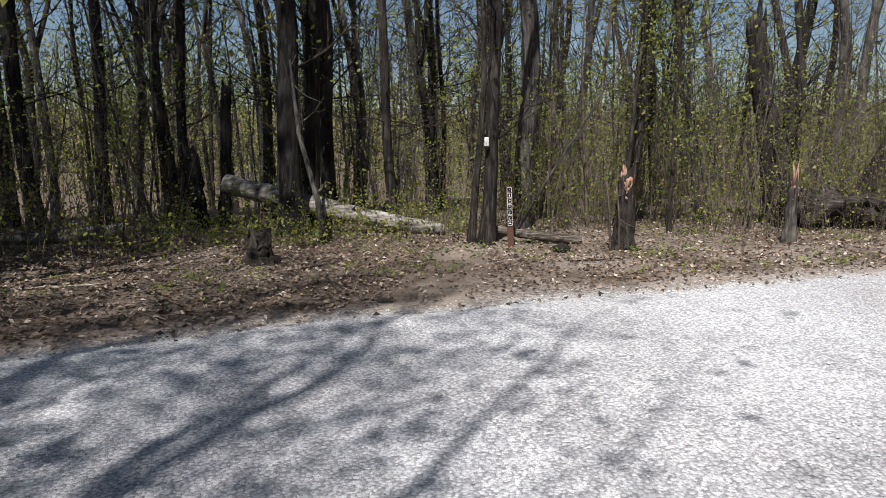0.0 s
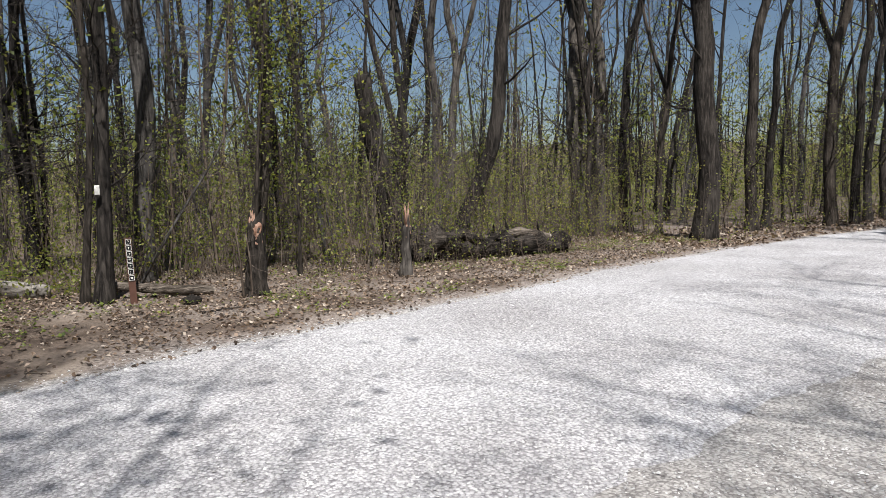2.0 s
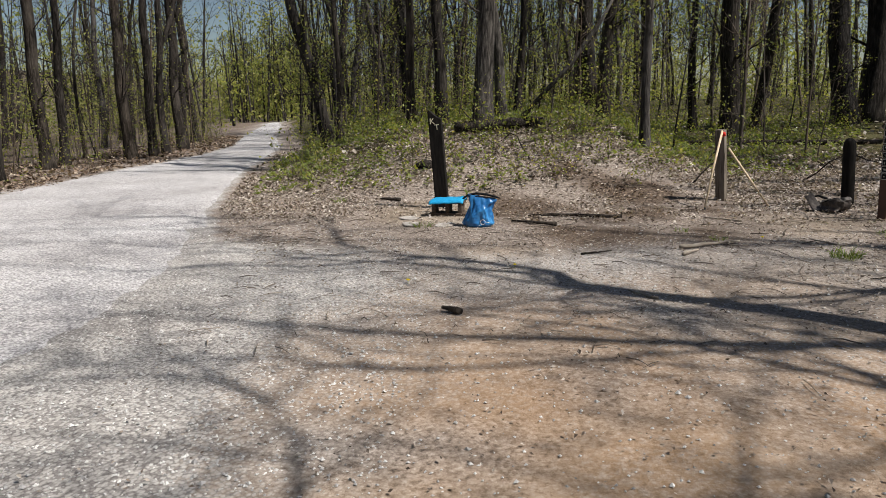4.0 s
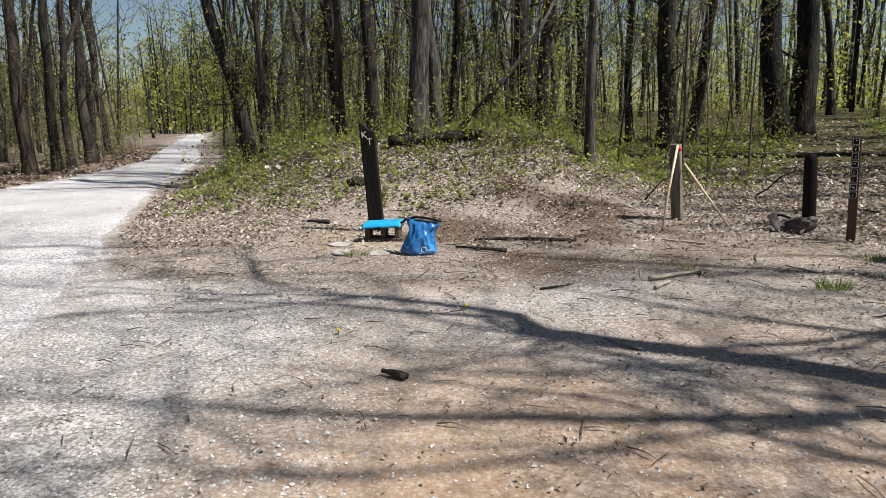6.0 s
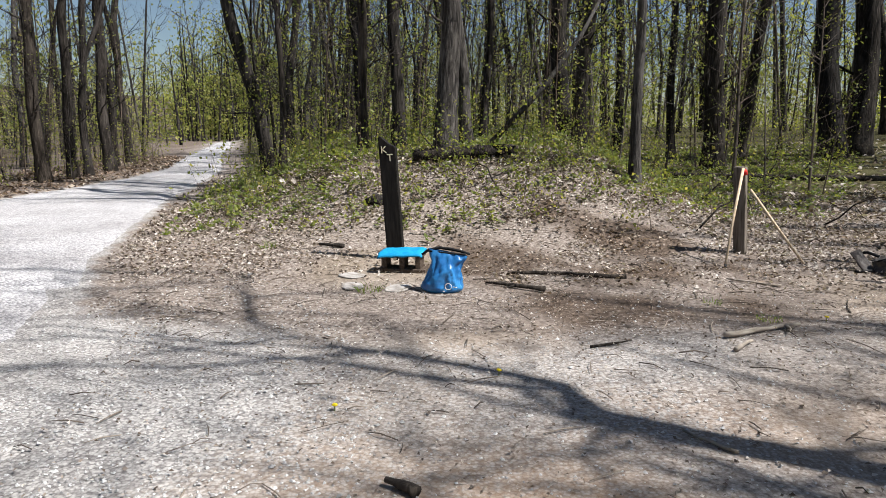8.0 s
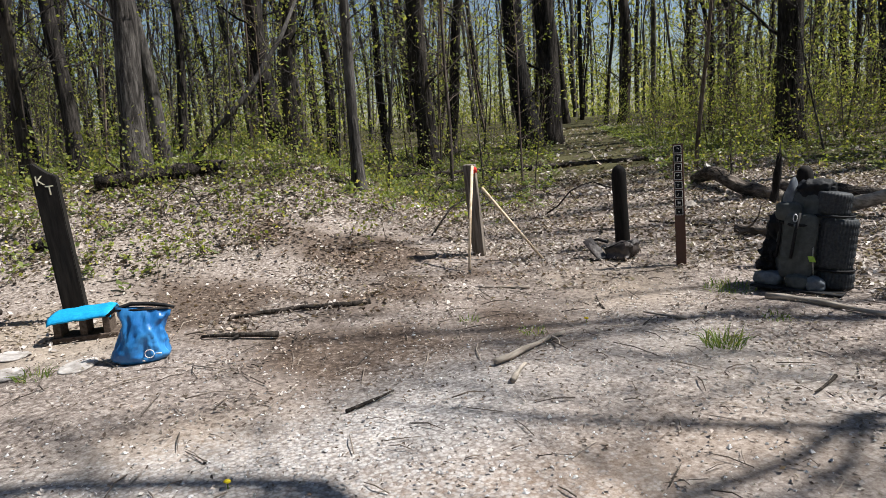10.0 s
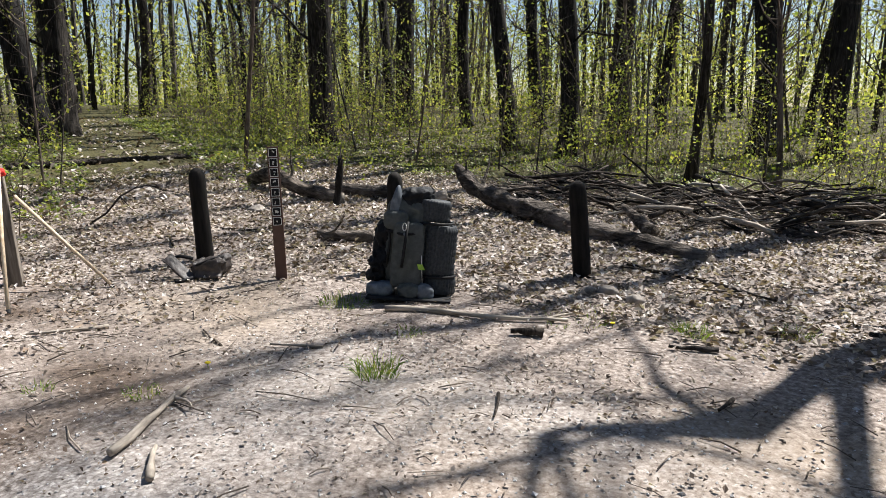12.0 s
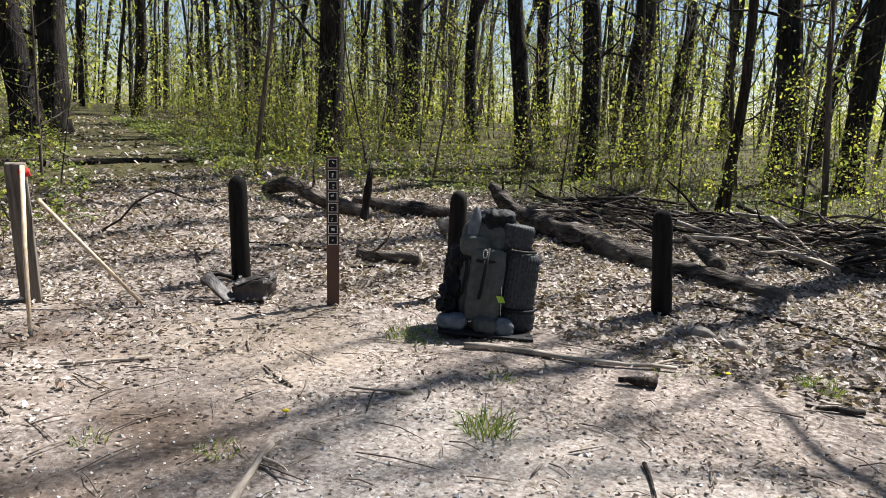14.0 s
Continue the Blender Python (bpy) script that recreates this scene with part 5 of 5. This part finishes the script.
    part("webbing_strap", strap([(-0.21, -0.1, 0.62), (-0.17, -0.16, 0.45), (-0.19, -0.14, 0.25)], 0.016), BLACK, t)
    part("elastic_cord", strap([(0.07, -0.17, 0.5), (0.085, -0.19, 0.3), (0.1, -0.17, 0.08)], 0.004, 0.001), WHITE, t, "thin pale cord")
    s = Shape()
    for k in range(14):
        a, b = 2 * math.pi * k / 14, 2 * math.pi * (k + 1) / 14
        s.tube([Vector((-0.055 + 0.014 * math.cos(a), -0.225, 0.56 + 0.03 * math.sin(a))), Vector((-0.055 + 0.014 * math.cos(b), -0.225, 0.56 + 0.03 * math.sin(b)))], [0.004, 0.004], 5)
    part("carabiner", s, STEEL, t, "silver carabiner clip")
    part("small_tag", boxy((0.012, 0.006, 0.022), (-0.055, -0.228, 0.505), 0.002), SACK_BLUEGREY, t)
    tag = Shape()
    tag.leaf(Vector((0.05, -0.2, 0.27)), Vector((0.8, -0.1, -0.5)).normalized(), Vector((0.5, 0, 0.8)).normalized(), 0.08, 0.05)
    part("lime_tag", tag, TAG, t, "lime green tag")
    for x, y, sx, k in ((-0.24, -0.14, 0.19, 1), (0.0, -0.17, 0.17, 2), (0.12, -0.17, 0.12, 3)):
        part("stuff_sack", creased(blob((sx * 1.15, 0.17, 0.12), (x, y, 0.05), 4, 3.2, 0.012, 12, k), 0.018, 14, k), SACK_BLUEGREY if k != 2 else PACK_GREY, t)
    part("ground_cloth", rumpled(boxy((0.66, 0.4, 0.02), (0, -0.1, 0.0), 0.006), 0.01, 8), PACK_DARK_AND_SHADED, t, "thin dark ground cloth")


backpack()


def dark_bag():
    m = stand(10.35, -3.58) @ pose(0, 0, 0, 0, 0, -150)
    t = thing("bag", "crumpled dark brown bag slumped against a bollard", "bag", m)
    body = boxy((0.27, 0.22, 0.18), (0.08, 0.02, 0.09), 0.05, 3)
    bmesh.ops.subdivide_edges(body, edges=body.edges[:], cuts=4, use_grid_fill=True)
    for v in body.verts:
        v.co.x += 0.12 * (v.co.z - 0.1) * (1 if v.co.x > 0.08 else 0.3)
        v.co.y += 0.25 * (v.co.z - 0.1)
        v.co.z *= 0.75 + 0.9 * max(0, v.co.x + 0.09)
    part("body", creased(body, 0.075, 9, 2), RUST_BAG, t)
    rim = Shape()
    rim.tube([Vector((-0.06, -0.07, 0.1)), Vector((0.02, -0.08, 0.135)), Vector((0.13, -0.06, 0.18)), Vector((0.2, 0.0, 0.19)), Vector((0.17, 0.1, 0.18)), Vector((0.05, 0.12, 0.15)), Vector((-0.06, 0.08, 0.11)), Vector((-0.06, -0.07, 0.1))], [0.009] * 8, 8)
    part("rim", rim, BLACK, t, "stiff black open rim")
    flap = boxy((0.34, 0.11, 0.03), (0, 0, 0), 0.012, 2)
    bmesh.ops.subdivide_edges(flap, edges=flap.edges[:], cuts=3, use_grid_fill=True)
    creased(flap, 0.02, 12, 5)
    flap.transform(pose(-0.16, -0.08, 0.085, 18, 32, -18))
    part("flap", flap, RUST_BAG, t)
    part("strap", strap([(-0.33, 0.02, 0.14), (-0.22, 0.06, 0.17), (-0.12, 0.1, 0.14)], 0.024, 0.004), BLACK, t)
    part("strap", strap([(-0.02, -0.13, 0.03), (-0.08, -0.18, 0.01), (-0.14, -0.22, 0.004)], 0.02, 0.003), BLACK, t)


dark_bag()


# ---- sticks, stones and tufts ----
def ground_stick(x, y, turn, length, r, mat, seed, label="dead stick lying on the ground", forks=1, name="stick"):
    rng = random.Random(seed)
    t = thing(name, label, "stick", stand(x, y, turn), "sticks on the ground")
    s = Shape()
    k = max(4, int(length / 0.15))
    pts = [Vector((length * (i / k - 0.5), 0.025 * length * math.sin(i * 0.8 + seed), r * 0.8 + 0.01 * abs(math.sin(i * 1.7 + seed)))) for i in range(k + 1)]
    s.tube(pts, [r * (1 - 0.5 * i / k) * (1 + 0.15 * math.sin(i * 2.3 + seed)) for i in range(k + 1)], 8)
    part("stem", s, mat, t)
    for _ in range(forks):
        f = Shape()
        p = pts[rng.randrange(1, k)]
        q = Vector((rng.choice((-1, 1)) * 0.6, rng.choice((-1, 1)), 0.15))
        limb(rng, f, p, q, length * 0.3, r * 0.5, 6, 4, 0.0, 0.2)
        part("side_branch", f, mat, t)
    return t


STICK_ROWS = [
    (5.57, 0.5, 60, 0.17, 0.028), (8.15, -1.75, -62, 0.75, 0.024), (7.75, -1.5, -38, 0.3, 0.02),
    (7.85, -4.1, -157, 1.35, 0.024), (10.0, -0.4, 86, 1.2, 0.028), (9.4, 0.1, 70, 0.6, 0.025),
    (7.35, -4.0, 30, 0.22, 0.035), (6.35, -4.35, 20, 0.3, 0.02), (5.95, -3.6, 80, 0.18, 0.014),
    (11.3, 2.4, 75, 0.35, 0.03), (6.1, -4.95, 35, 0.5, 0.018),
]
for i, (x, y, a, ln, r) in enumerate(STICK_ROWS):
    pale = i in (1, 2, 3)
    ground_stick(x, y, a, ln, r, WOOD_PALE if pale else BARK_BROWN, 60 + i, "pale barkless stick on trodden dirt" if pale else "short dark stick on trodden dirt", 0 if ln < 0.35 else 1)
MORE_STICKS = [
    (7.2, -5.2, 15, 0.4, 0.014), (6.9, -6.1, 160, 1.6, 0.02), (5.2, -5.4, 10, 0.6, 0.03), (8.4, -2.9, 25, 0.35, 0.012),
    (9.0, -2.7, -20, 0.4, 0.01), (6.9, -2.9, 120, 0.3, 0.01), (9.9, -2.2, 60, 0.5, 0.014), (11.6, -5.2, 20, 0.9, 0.016),
    (7.7, -0.6, -60, 0.35, 0.012), (6.2, -0.9, 40, 0.3, 0.012), (10.6, -4.9, 50, 0.8, 0.014), (11.9, -4.3, -30, 0.7, 0.013),
    (-4.0, 7.2, 20, 0.9, 0.013), (-1.5, 8.4, 50, 0.5, 0.012), (1.9, 8.7, 15, 0.7, 0.014), (3.6, 9.5, -20, 0.6, 0.012),
]
for i, (x, y, a, ln, r) in enumerate(MORE_STICKS):
    ground_stick(x, y, a, ln, r, BARK_BROWN if i % 3 else WOOD_PALE, 90 + i, "thin dead branch on dry leaves", 2 if ln > 0.6 else 0)


def arching_branch():
    """Dead branches that arch out of the leaves by the staffs."""
    for k, (x, y, turn) in enumerate(((12.4, -2.2, -60), (13.2, 0.3, 40), (15.0, -2.8, -80), (13.4, -4.2, -110))):
        rng = random.Random(140 + k)
        t = thing("dead_branch", "arching bare dead branch in the green cover", "branch", stand(x, y, turn))
        s, w = Shape(), Shape()
        pts = [Vector((0.17 * i, rng.uniform(-0.06, 0.06), 0.45 * math.sin(min(1.0, i / 6) * 2.4) - 0.02 + rng.uniform(-0.04, 0.04))) for i in range(8)]
        s.tube(pts, [0.014 - 0.0013 * i for i in range(8)], 6)
        part("stem", s, BARK_BROWN, t)
        for _ in range(6):
            limb(rng, w, rng.choice(pts[2:]), rand_unit(rng) + Vector((0.5, 0, 0.2)), rng.uniform(0.2, 0.6), 0.006, 4, 4)
        tagged(part("twigs", w, BARK_BROWN, t), kind="stuff")


arching_branch()


def stones():
    for k, (x, y, s) in enumerate(((7.32, -5.3, 0.14), (7.05, -5.2, 0.11), (7.5, -5.25, 0.09), (8.05, -4.85, 0.1), (1.62, 9.55, 0.2), (13.0, 2.2, 0.25), (12.6, -6.0, 0.16))):
        t = thing("stone", "small rough field stone in dead leaves", "stone", stand(x, y, k * 47), "loose stones")
        part("rock", creased(blob((s * 1.3, s, s * 0.55), (0, 0, s * 0.14), 3, 2.6, s * 0.25, 0.9 / s, k), s * 0.5, 1.3 / s, k), ROCK if k not in (4, 5) else BARK_DARK, t)


stones()


def flat_stones():
    """Pale flat slabs let into the leaves before the block."""
    for k, (x, y, a, b, turn) in enumerate(((9.25, 1.62, 0.3, 0.2, 20), (9.22, 1.18, 0.34, 0.22, -10), (9.75, 1.75, 0.3, 0.24, 50))):
        t = thing("flat_stone", "pale flat stone slab among dead leaves", "stone", stand(x, y, turn), "flat stones")
        part("slab", creased(blob((a, b, 0.026), (0, 0, 0.008), 4, 2.6, 0.008, 7, k), 0.012, 13, k), PALE_ROCK, t)


flat_stones()


def tufts():
    for k, (x, y, r, h, n) in enumerate(((8.85, -3.8, 0.2, 0.09, 150), (7.7, -2.88, 0.13, 0.12, 130), (6.47, -4.7, 0.12, 0.1, 120), (9.08, 1.42, 0.1, 0.1, 70), (11.2, 3.18, 0.1, 0.12, 60), (7.3, -4.55, 0.3, 0.05, 110), (8.5, -1.9, 0.1, 0.06, 60), (5.9, -5.1, 0.14, 0.08, 80), (8.0, -3.55, 0.09, 0.06, 50), (9.0, -1.6, 0.08, 0.06, 40))):
        rng = random.Random(170 + k)
        t = thing("grass_tuft", "small tuft of fresh green grass on dirt", "grass tuft", stand(x, y), "grass tufts")
        s = Shape()
        for _ in range(n):
            a, d = rng.uniform(0, 6.28), r * math.sqrt(rng.random())
            p = Vector((d * math.cos(a), d * math.sin(a), -0.01))
            u = (Vector((math.cos(a), math.sin(a), 0)) * rng.uniform(0, 0.7) + Vector((rng.uniform(-0.4, 0.4), rng.uniform(-0.4, 0.4), 1))).normalized()
            side = u.cross(rand_unit(rng)).normalized()
            b = len(s.v)
            ln = h * rng.uniform(0.5, 1.3)
            q = p + u * ln * 0.55
            e = q + (u + Vector((u.x, u.y, -0.5))).normalized() * ln * 0.5
            s.v += [p - side * 0.003, p + side * 0.003, q + side * 0.0025, q - side * 0.0025, e]
            s.f += [(b, b + 1, b + 2, b + 3), (b + 3, b + 2, b + 4)]
        tagged(part("grass", s, GRASS, t), kind="stuff")
    for x, y in ((8.55, -2.35), (6.95, -4.5), (7.0, 0.15), (6.35, 1.0)):
        t = thing("dandelion", "single small yellow flower on dirt", "flower", stand(x, y), "small yellow flowers")
        s = Shape()
        s.tube([Vector((0, 0, -0.02)), Vector((0.005, 0, 0.03))], [0.003, 0.003], 5)
        part("stalk", s, GRASS, t)
        part("flower_head", blob((0.035, 0.035, 0.014), (0.005, 0, 0.034), 2, 2, 0.004, 60), YELLOW, t)


tufts()


def brush_pile():
    """A long low windrow of cut sticks and branches."""
    rng = random.Random(210)
    cx, cy = 6.2, -9.9
    t = thing("brush_pile", "long low grey pile of cut branches and sticks", "brush pile", Matrix.Translation((cx, cy, surface(cx, cy))))

    def spot():
        u, v = rng.uniform(-1, 1), rng.uniform(-1, 1)
        x = u * 4.6
        top = (0.36 + 0.12 * math.sin(x * 1.7 + 1) + 0.06 * math.sin(x * 4)) * (1 - abs(u) ** 3 * 0.75)
        y = 0.25 * math.sin(x * 0.9) + v * 1.1
        return x, y, surface(cx + x, cy + y) - surface(cx, cy) + rng.random() * top * (1 - v * v * 0.85) + 0.03
    kinds = []
    for i in range(18):
        s = Shape()
        ln = 0.4 + 0.085 * i
        r = 0.009 + 0.0017 * (i * 5 % 18)
        k = 6
        bend = rng.uniform(-0.14, 0.14)
        pts = [Vector((ln * (j / k - 0.5), bend * math.sin(math.pi * j / k) + rng.uniform(-0.02, 0.02), rng.uniform(-0.02, 0.02) + bend * 0.5 * math.sin(2 * j / k))) for j in range(k + 1)]
        s.tube(pts, [r * (1 - 0.55 * j / k) for j in range(k + 1)], 6)
        if i % 2:
            limb(rng, s, pts[3], Vector((0.8, rng.choice((-1, 1)) * 0.7, 0.2)), ln * 0.35, r * 0.5, 4, 3, 0, 0.15)
        kinds.append(s.mesh("stick", (BARK_LOG, BARK_ROT, BARK_ROT, BARK_LOG, WOOD_PALE, BARK_ROT)[i % 6]))
    for i in range(300):
        ob = new("stick", kinds[rng.randrange(len(kinds))])
        ob.parent = t
        ob.matrix_basis = pose(*spot(), rng.uniform(0, 360), rng.gauss(0, 12), rng.gauss(3, 32) + (180 if rng.random() < 0.5 else 0))
    rest = Shape()
    for i in range(900):
        w = rng.gauss(0, 0.7) + (math.pi if rng.random() < 0.5 else 0)
        limb(rng, rest, Vector(spot()), Vector((math.cos(w), math.sin(w), rng.gauss(0, 0.2))), rng.uniform(0.3, 1.1), rng.uniform(0.004, 0.012), 4, 3, 0, 0.2)
    tagged(part("small_twig", rest, STICKS, t), kind="stuff")


brush_pile()


# ---- litter, gravel and low plants ----
def leaf_litter():
    rng = random.Random(300)
    s, brown = Shape(), Shape()

    def drop(x, y, size):
        to = brown if y > along(NORTH_EDGE, x) - 0.4 or rng.random() < soil_and_shade(x, y) * 0.8 else s
        w = rng.uniform(0, 6.28)
        d = Vector((math.cos(w), math.sin(w), rng.gauss(0, 0.4))).normalized()
        side = (Vector((-math.sin(w), math.cos(w), rng.gauss(0, 0.55)))).normalized()
        to.leaf(Vector((x, y, surface(x, y) + rng.uniform(0.004, 0.03))), d, side, size * rng.uniform(0.55, 1.3), rng.uniform(-0.05, 0.3))
    n = 0
    while n < 44000:
        x = rng.uniform(-11, 14)
        d = rng.uniform(-0.25, 6.5)
        y = along(NORTH_EDGE, x) + d
        gv, dirt, gr = covers(x, y)
        if d < 0.3 and rng.random() < 0.75 or dirt > 0.3 and rng.random() < 0.75:
            continue
        n += 1
        drop(x, y, 0.055)
    while n < 134000:
        x, y = rng.uniform(0.5, 17), rng.uniform(-10.5, 6.5)
        if along(SOUTH_EDGE, x) - y < 0.15 or rng.random() > 0.25 + 0.75 * smooth(3, 7, x):
            continue
        gv, dirt, gr = covers(x, y)
        keep = 1.0 - 0.8 * min(1, max(0, dirt * 1.4)) - 0.7 * min(1, max(0, gv))
        if rng.random() > keep:
            continue
        if 9.3 < x < 13 and -2.6 < y < 2.6 and noise.noise(Vector((x * 0.9, y * 0.9, 50))) > -0.08 and rng.random() < 0.7:
            continue
        n += 1
        # open ground is trodden bare in patches
        if x < 9.5 and y > -4.5 and noise.noise(Vector((x * 0.55, y * 0.8, 71))) + 0.35 * noise.noise(Vector((x * 2.2, y * 2.2, 72))) > -0.1 and rng.random() < 0.85:
            continue
        drop(x, y, 0.062 if y < -4.3 else 0.032 if x < 9.5 else 0.048 if x < 12 else 0.06)
    while n < 144000:
        x, y = rng.uniform(14, 28), rng.uniform(-15, 9)
        if along(SOUTH_EDGE, x) - y > 0.2:
            n += 1
            drop(x, y, 0.12)
    while n < 150000:
        x = rng.uniform(12, 36)
        y = along(NORTH_EDGE, x) + rng.uniform(0, 4)
        n += 1
        drop(x, y, 0.12)
    while n < 172000:
        x, y = rng.uniform(1.5, 11), rng.uniform(-5.5, 3.0)
        n += 1
        if along(SOUTH_EDGE, x) - y > 0.5 and rng.random() < 0.25 + 0.75 * smooth(4, 8, x):
            drop(x, y, 0.022)
    ob = part("leaf_litter", s, LEAF_DEAD, None, "dry bleached tan fallen leaves covering the ground", False)
    tagged(ob, category="leaf litter", kind="stuff")
    ob = part("leaf_litter", brown, LEAF_BROWN, None, "brown fallen leaves on dark soil", False)
    tagged(ob, category="leaf litter", kind="stuff")


leaf_litter()


def twig_litter():
    rng = random.Random(310)
    s = Shape()
    for _ in range(2600):
        if rng.random() < 0.4:
            x = rng.uniform(-10, 13)
            y = along(NORTH_EDGE, x) + rng.uniform(0.1, 5.5)
        else:
            x, y = rng.uniform(4.5, 15), rng.uniform(-10, 4)
            if along(SOUTH_EDGE, x) - y < 0.4:
                continue
        w, ln = rng.uniform(0, 6.28), rng.uniform(0.05, 0.4) * (0.6 if x < 8 else 1)
        d = Vector((math.cos(w), math.sin(w), 0)) * ln
        p = Vector((x, y, surface(x, y) + 0.012))
        b = Vector((-d.y, d.x, 0)) * rng.uniform(-0.06, 0.06)
        r = rng.uniform(0.002, 0.005)
        s.tube([p, p + d * 0.5 + b + Vector((0, 0, rng.uniform(0, 0.02))), p + d], [r, r, r * 0.5], 4)
    ob = part("twig_litter", s, STICKS, None, "small dead twigs strewn over leaves and dirt")
    tagged(ob, category="twigs", kind="stuff")


twig_litter()


def loose_gravel():
    rng = random.Random(320)
    s = Shape()
    n = 0
    while n < 46000:
        on = rng.random() < 0.72
        if on:
            x = rng.uniform(-4.5, 9.5)
            y = along(SOUTH_EDGE, x) + rng.uniform(-0.4, 1.0) * (along(NORTH_EDGE, x) + 0.25 - along(SOUTH_EDGE, x))
            if rng.random() < smooth(4.0, 11.0, math.hypot(x - 1.5, y)):
                continue
            z = max(road_z(x, y), surface(x, y) - 0.06 * smooth(-0.1, 0.9, on_road(x, y)))
        else:
            x, y = rng.uniform(1.0, 9.5), rng.uniform(-4.5, 3.5)
            if on_road(x, y) > 0 or rng.random() > covers(x, y)[0] + 0.12:
                continue
            z = surface(x, y)
        n += 1
        r = rng.uniform(0.004, 0.0115) * (1.0 if rng.random() < 0.93 else 1.7)
        b = len(s.v)
        w = rng.uniform(0, 6.28)
        c, q = math.cos(w) * r, math.sin(w) * r
        k = rng.uniform(0.55, 1.0)
        z += r * 0.25
        s.v += [Vector((x + c, y + q, z)), Vector((x - q * k, y + c * k, z + r * rng.uniform(-0.2, 0.3))), Vector((x - c, y - q, z)), Vector((x + q * k, y - c * k, z)), Vector((x + rng.uniform(-0.4, 0.4) * r, y + rng.uniform(-0.4, 0.4) * r, z + r * rng.uniform(0.5, 0.9)))]
        s.f += [(b, b + 1, b + 4), (b + 1, b + 2, b + 4), (b + 2, b + 3, b + 4), (b + 3, b, b + 4)]
    ob = part("loose_gravel", s, STONE, None, "loose pale crushed stones on the road", False)
    tagged(ob, category="gravel", kind="stuff")


loose_gravel()


def low_plants():
    """Green cover of small leafy plants on the mound, the slope and the verge."""
    rng = random.Random(330)
    s = Shape()

    def plant(x, y, size):
        z = surface(x, y)
        for _ in range(rng.randrange(4, 8)):
            w = rng.uniform(0, 6.28)
            d = Vector((math.cos(w), math.sin(w), rng.uniform(-0.1, 0.9))).normalized()
            p = Vector((x + rng.uniform(-0.08, 0.08), y + rng.uniform(-0.08, 0.08), z + rng.uniform(0.02, 1.2 * size)))
            s.leaf(p, d, d.cross(Vector((0, 0, 1))).normalized(), size * rng.uniform(0.6, 1.3), rng.uniform(0, 0.2))
    n = 0
    while n < 5600:
        x, y = rng.uniform(11, 27), rng.uniform(-13, 8)
        d = along(SOUTH_EDGE, x) - y
        if d < 0.6 or trail_gap(x, y) < 1.0:
            continue
        chance = smooth(11.8, 15.0, x + 0.25 * y + 1.5 * noise.noise(Vector((x * 0.5, y * 0.5, 2)))) * (0.35 + 0.65 * smooth(-0.2, 0.3, noise.noise(Vector((x * 0.8, y * 0.8, 7)))))
        if rng.random() < chance:
            n += 1
            plant(x, y, 0.085)
    while n < 7400:
        x = rng.uniform(-11, 14)
        y = along(NORTH_EDGE, x) + (0.5 + abs(rng.gauss(1.2, 1.2)) if x > 2 and rng.random() < 0.6 else 1.2 + abs(rng.gauss(2.6, 1.8)))
        n += 1
        if noise.noise(Vector((x * 0.7, y * 0.7, 11))) > -0.05:
            plant(x, y, 0.05)
    while n < 10400:
        x, y = rng.uniform(1, 26), -10.0 - abs(rng.gauss(0, 4))
        n += 1
        if trail_gap(x, y) > 0.9:
            plant(x, y, 0.07)
    ob = part("ground_cover", s, LEAF_DEEP, None, "low green leafy plants spread over the slope", False)
    tagged(ob, category="ground cover", kind="stuff")


low_plants()
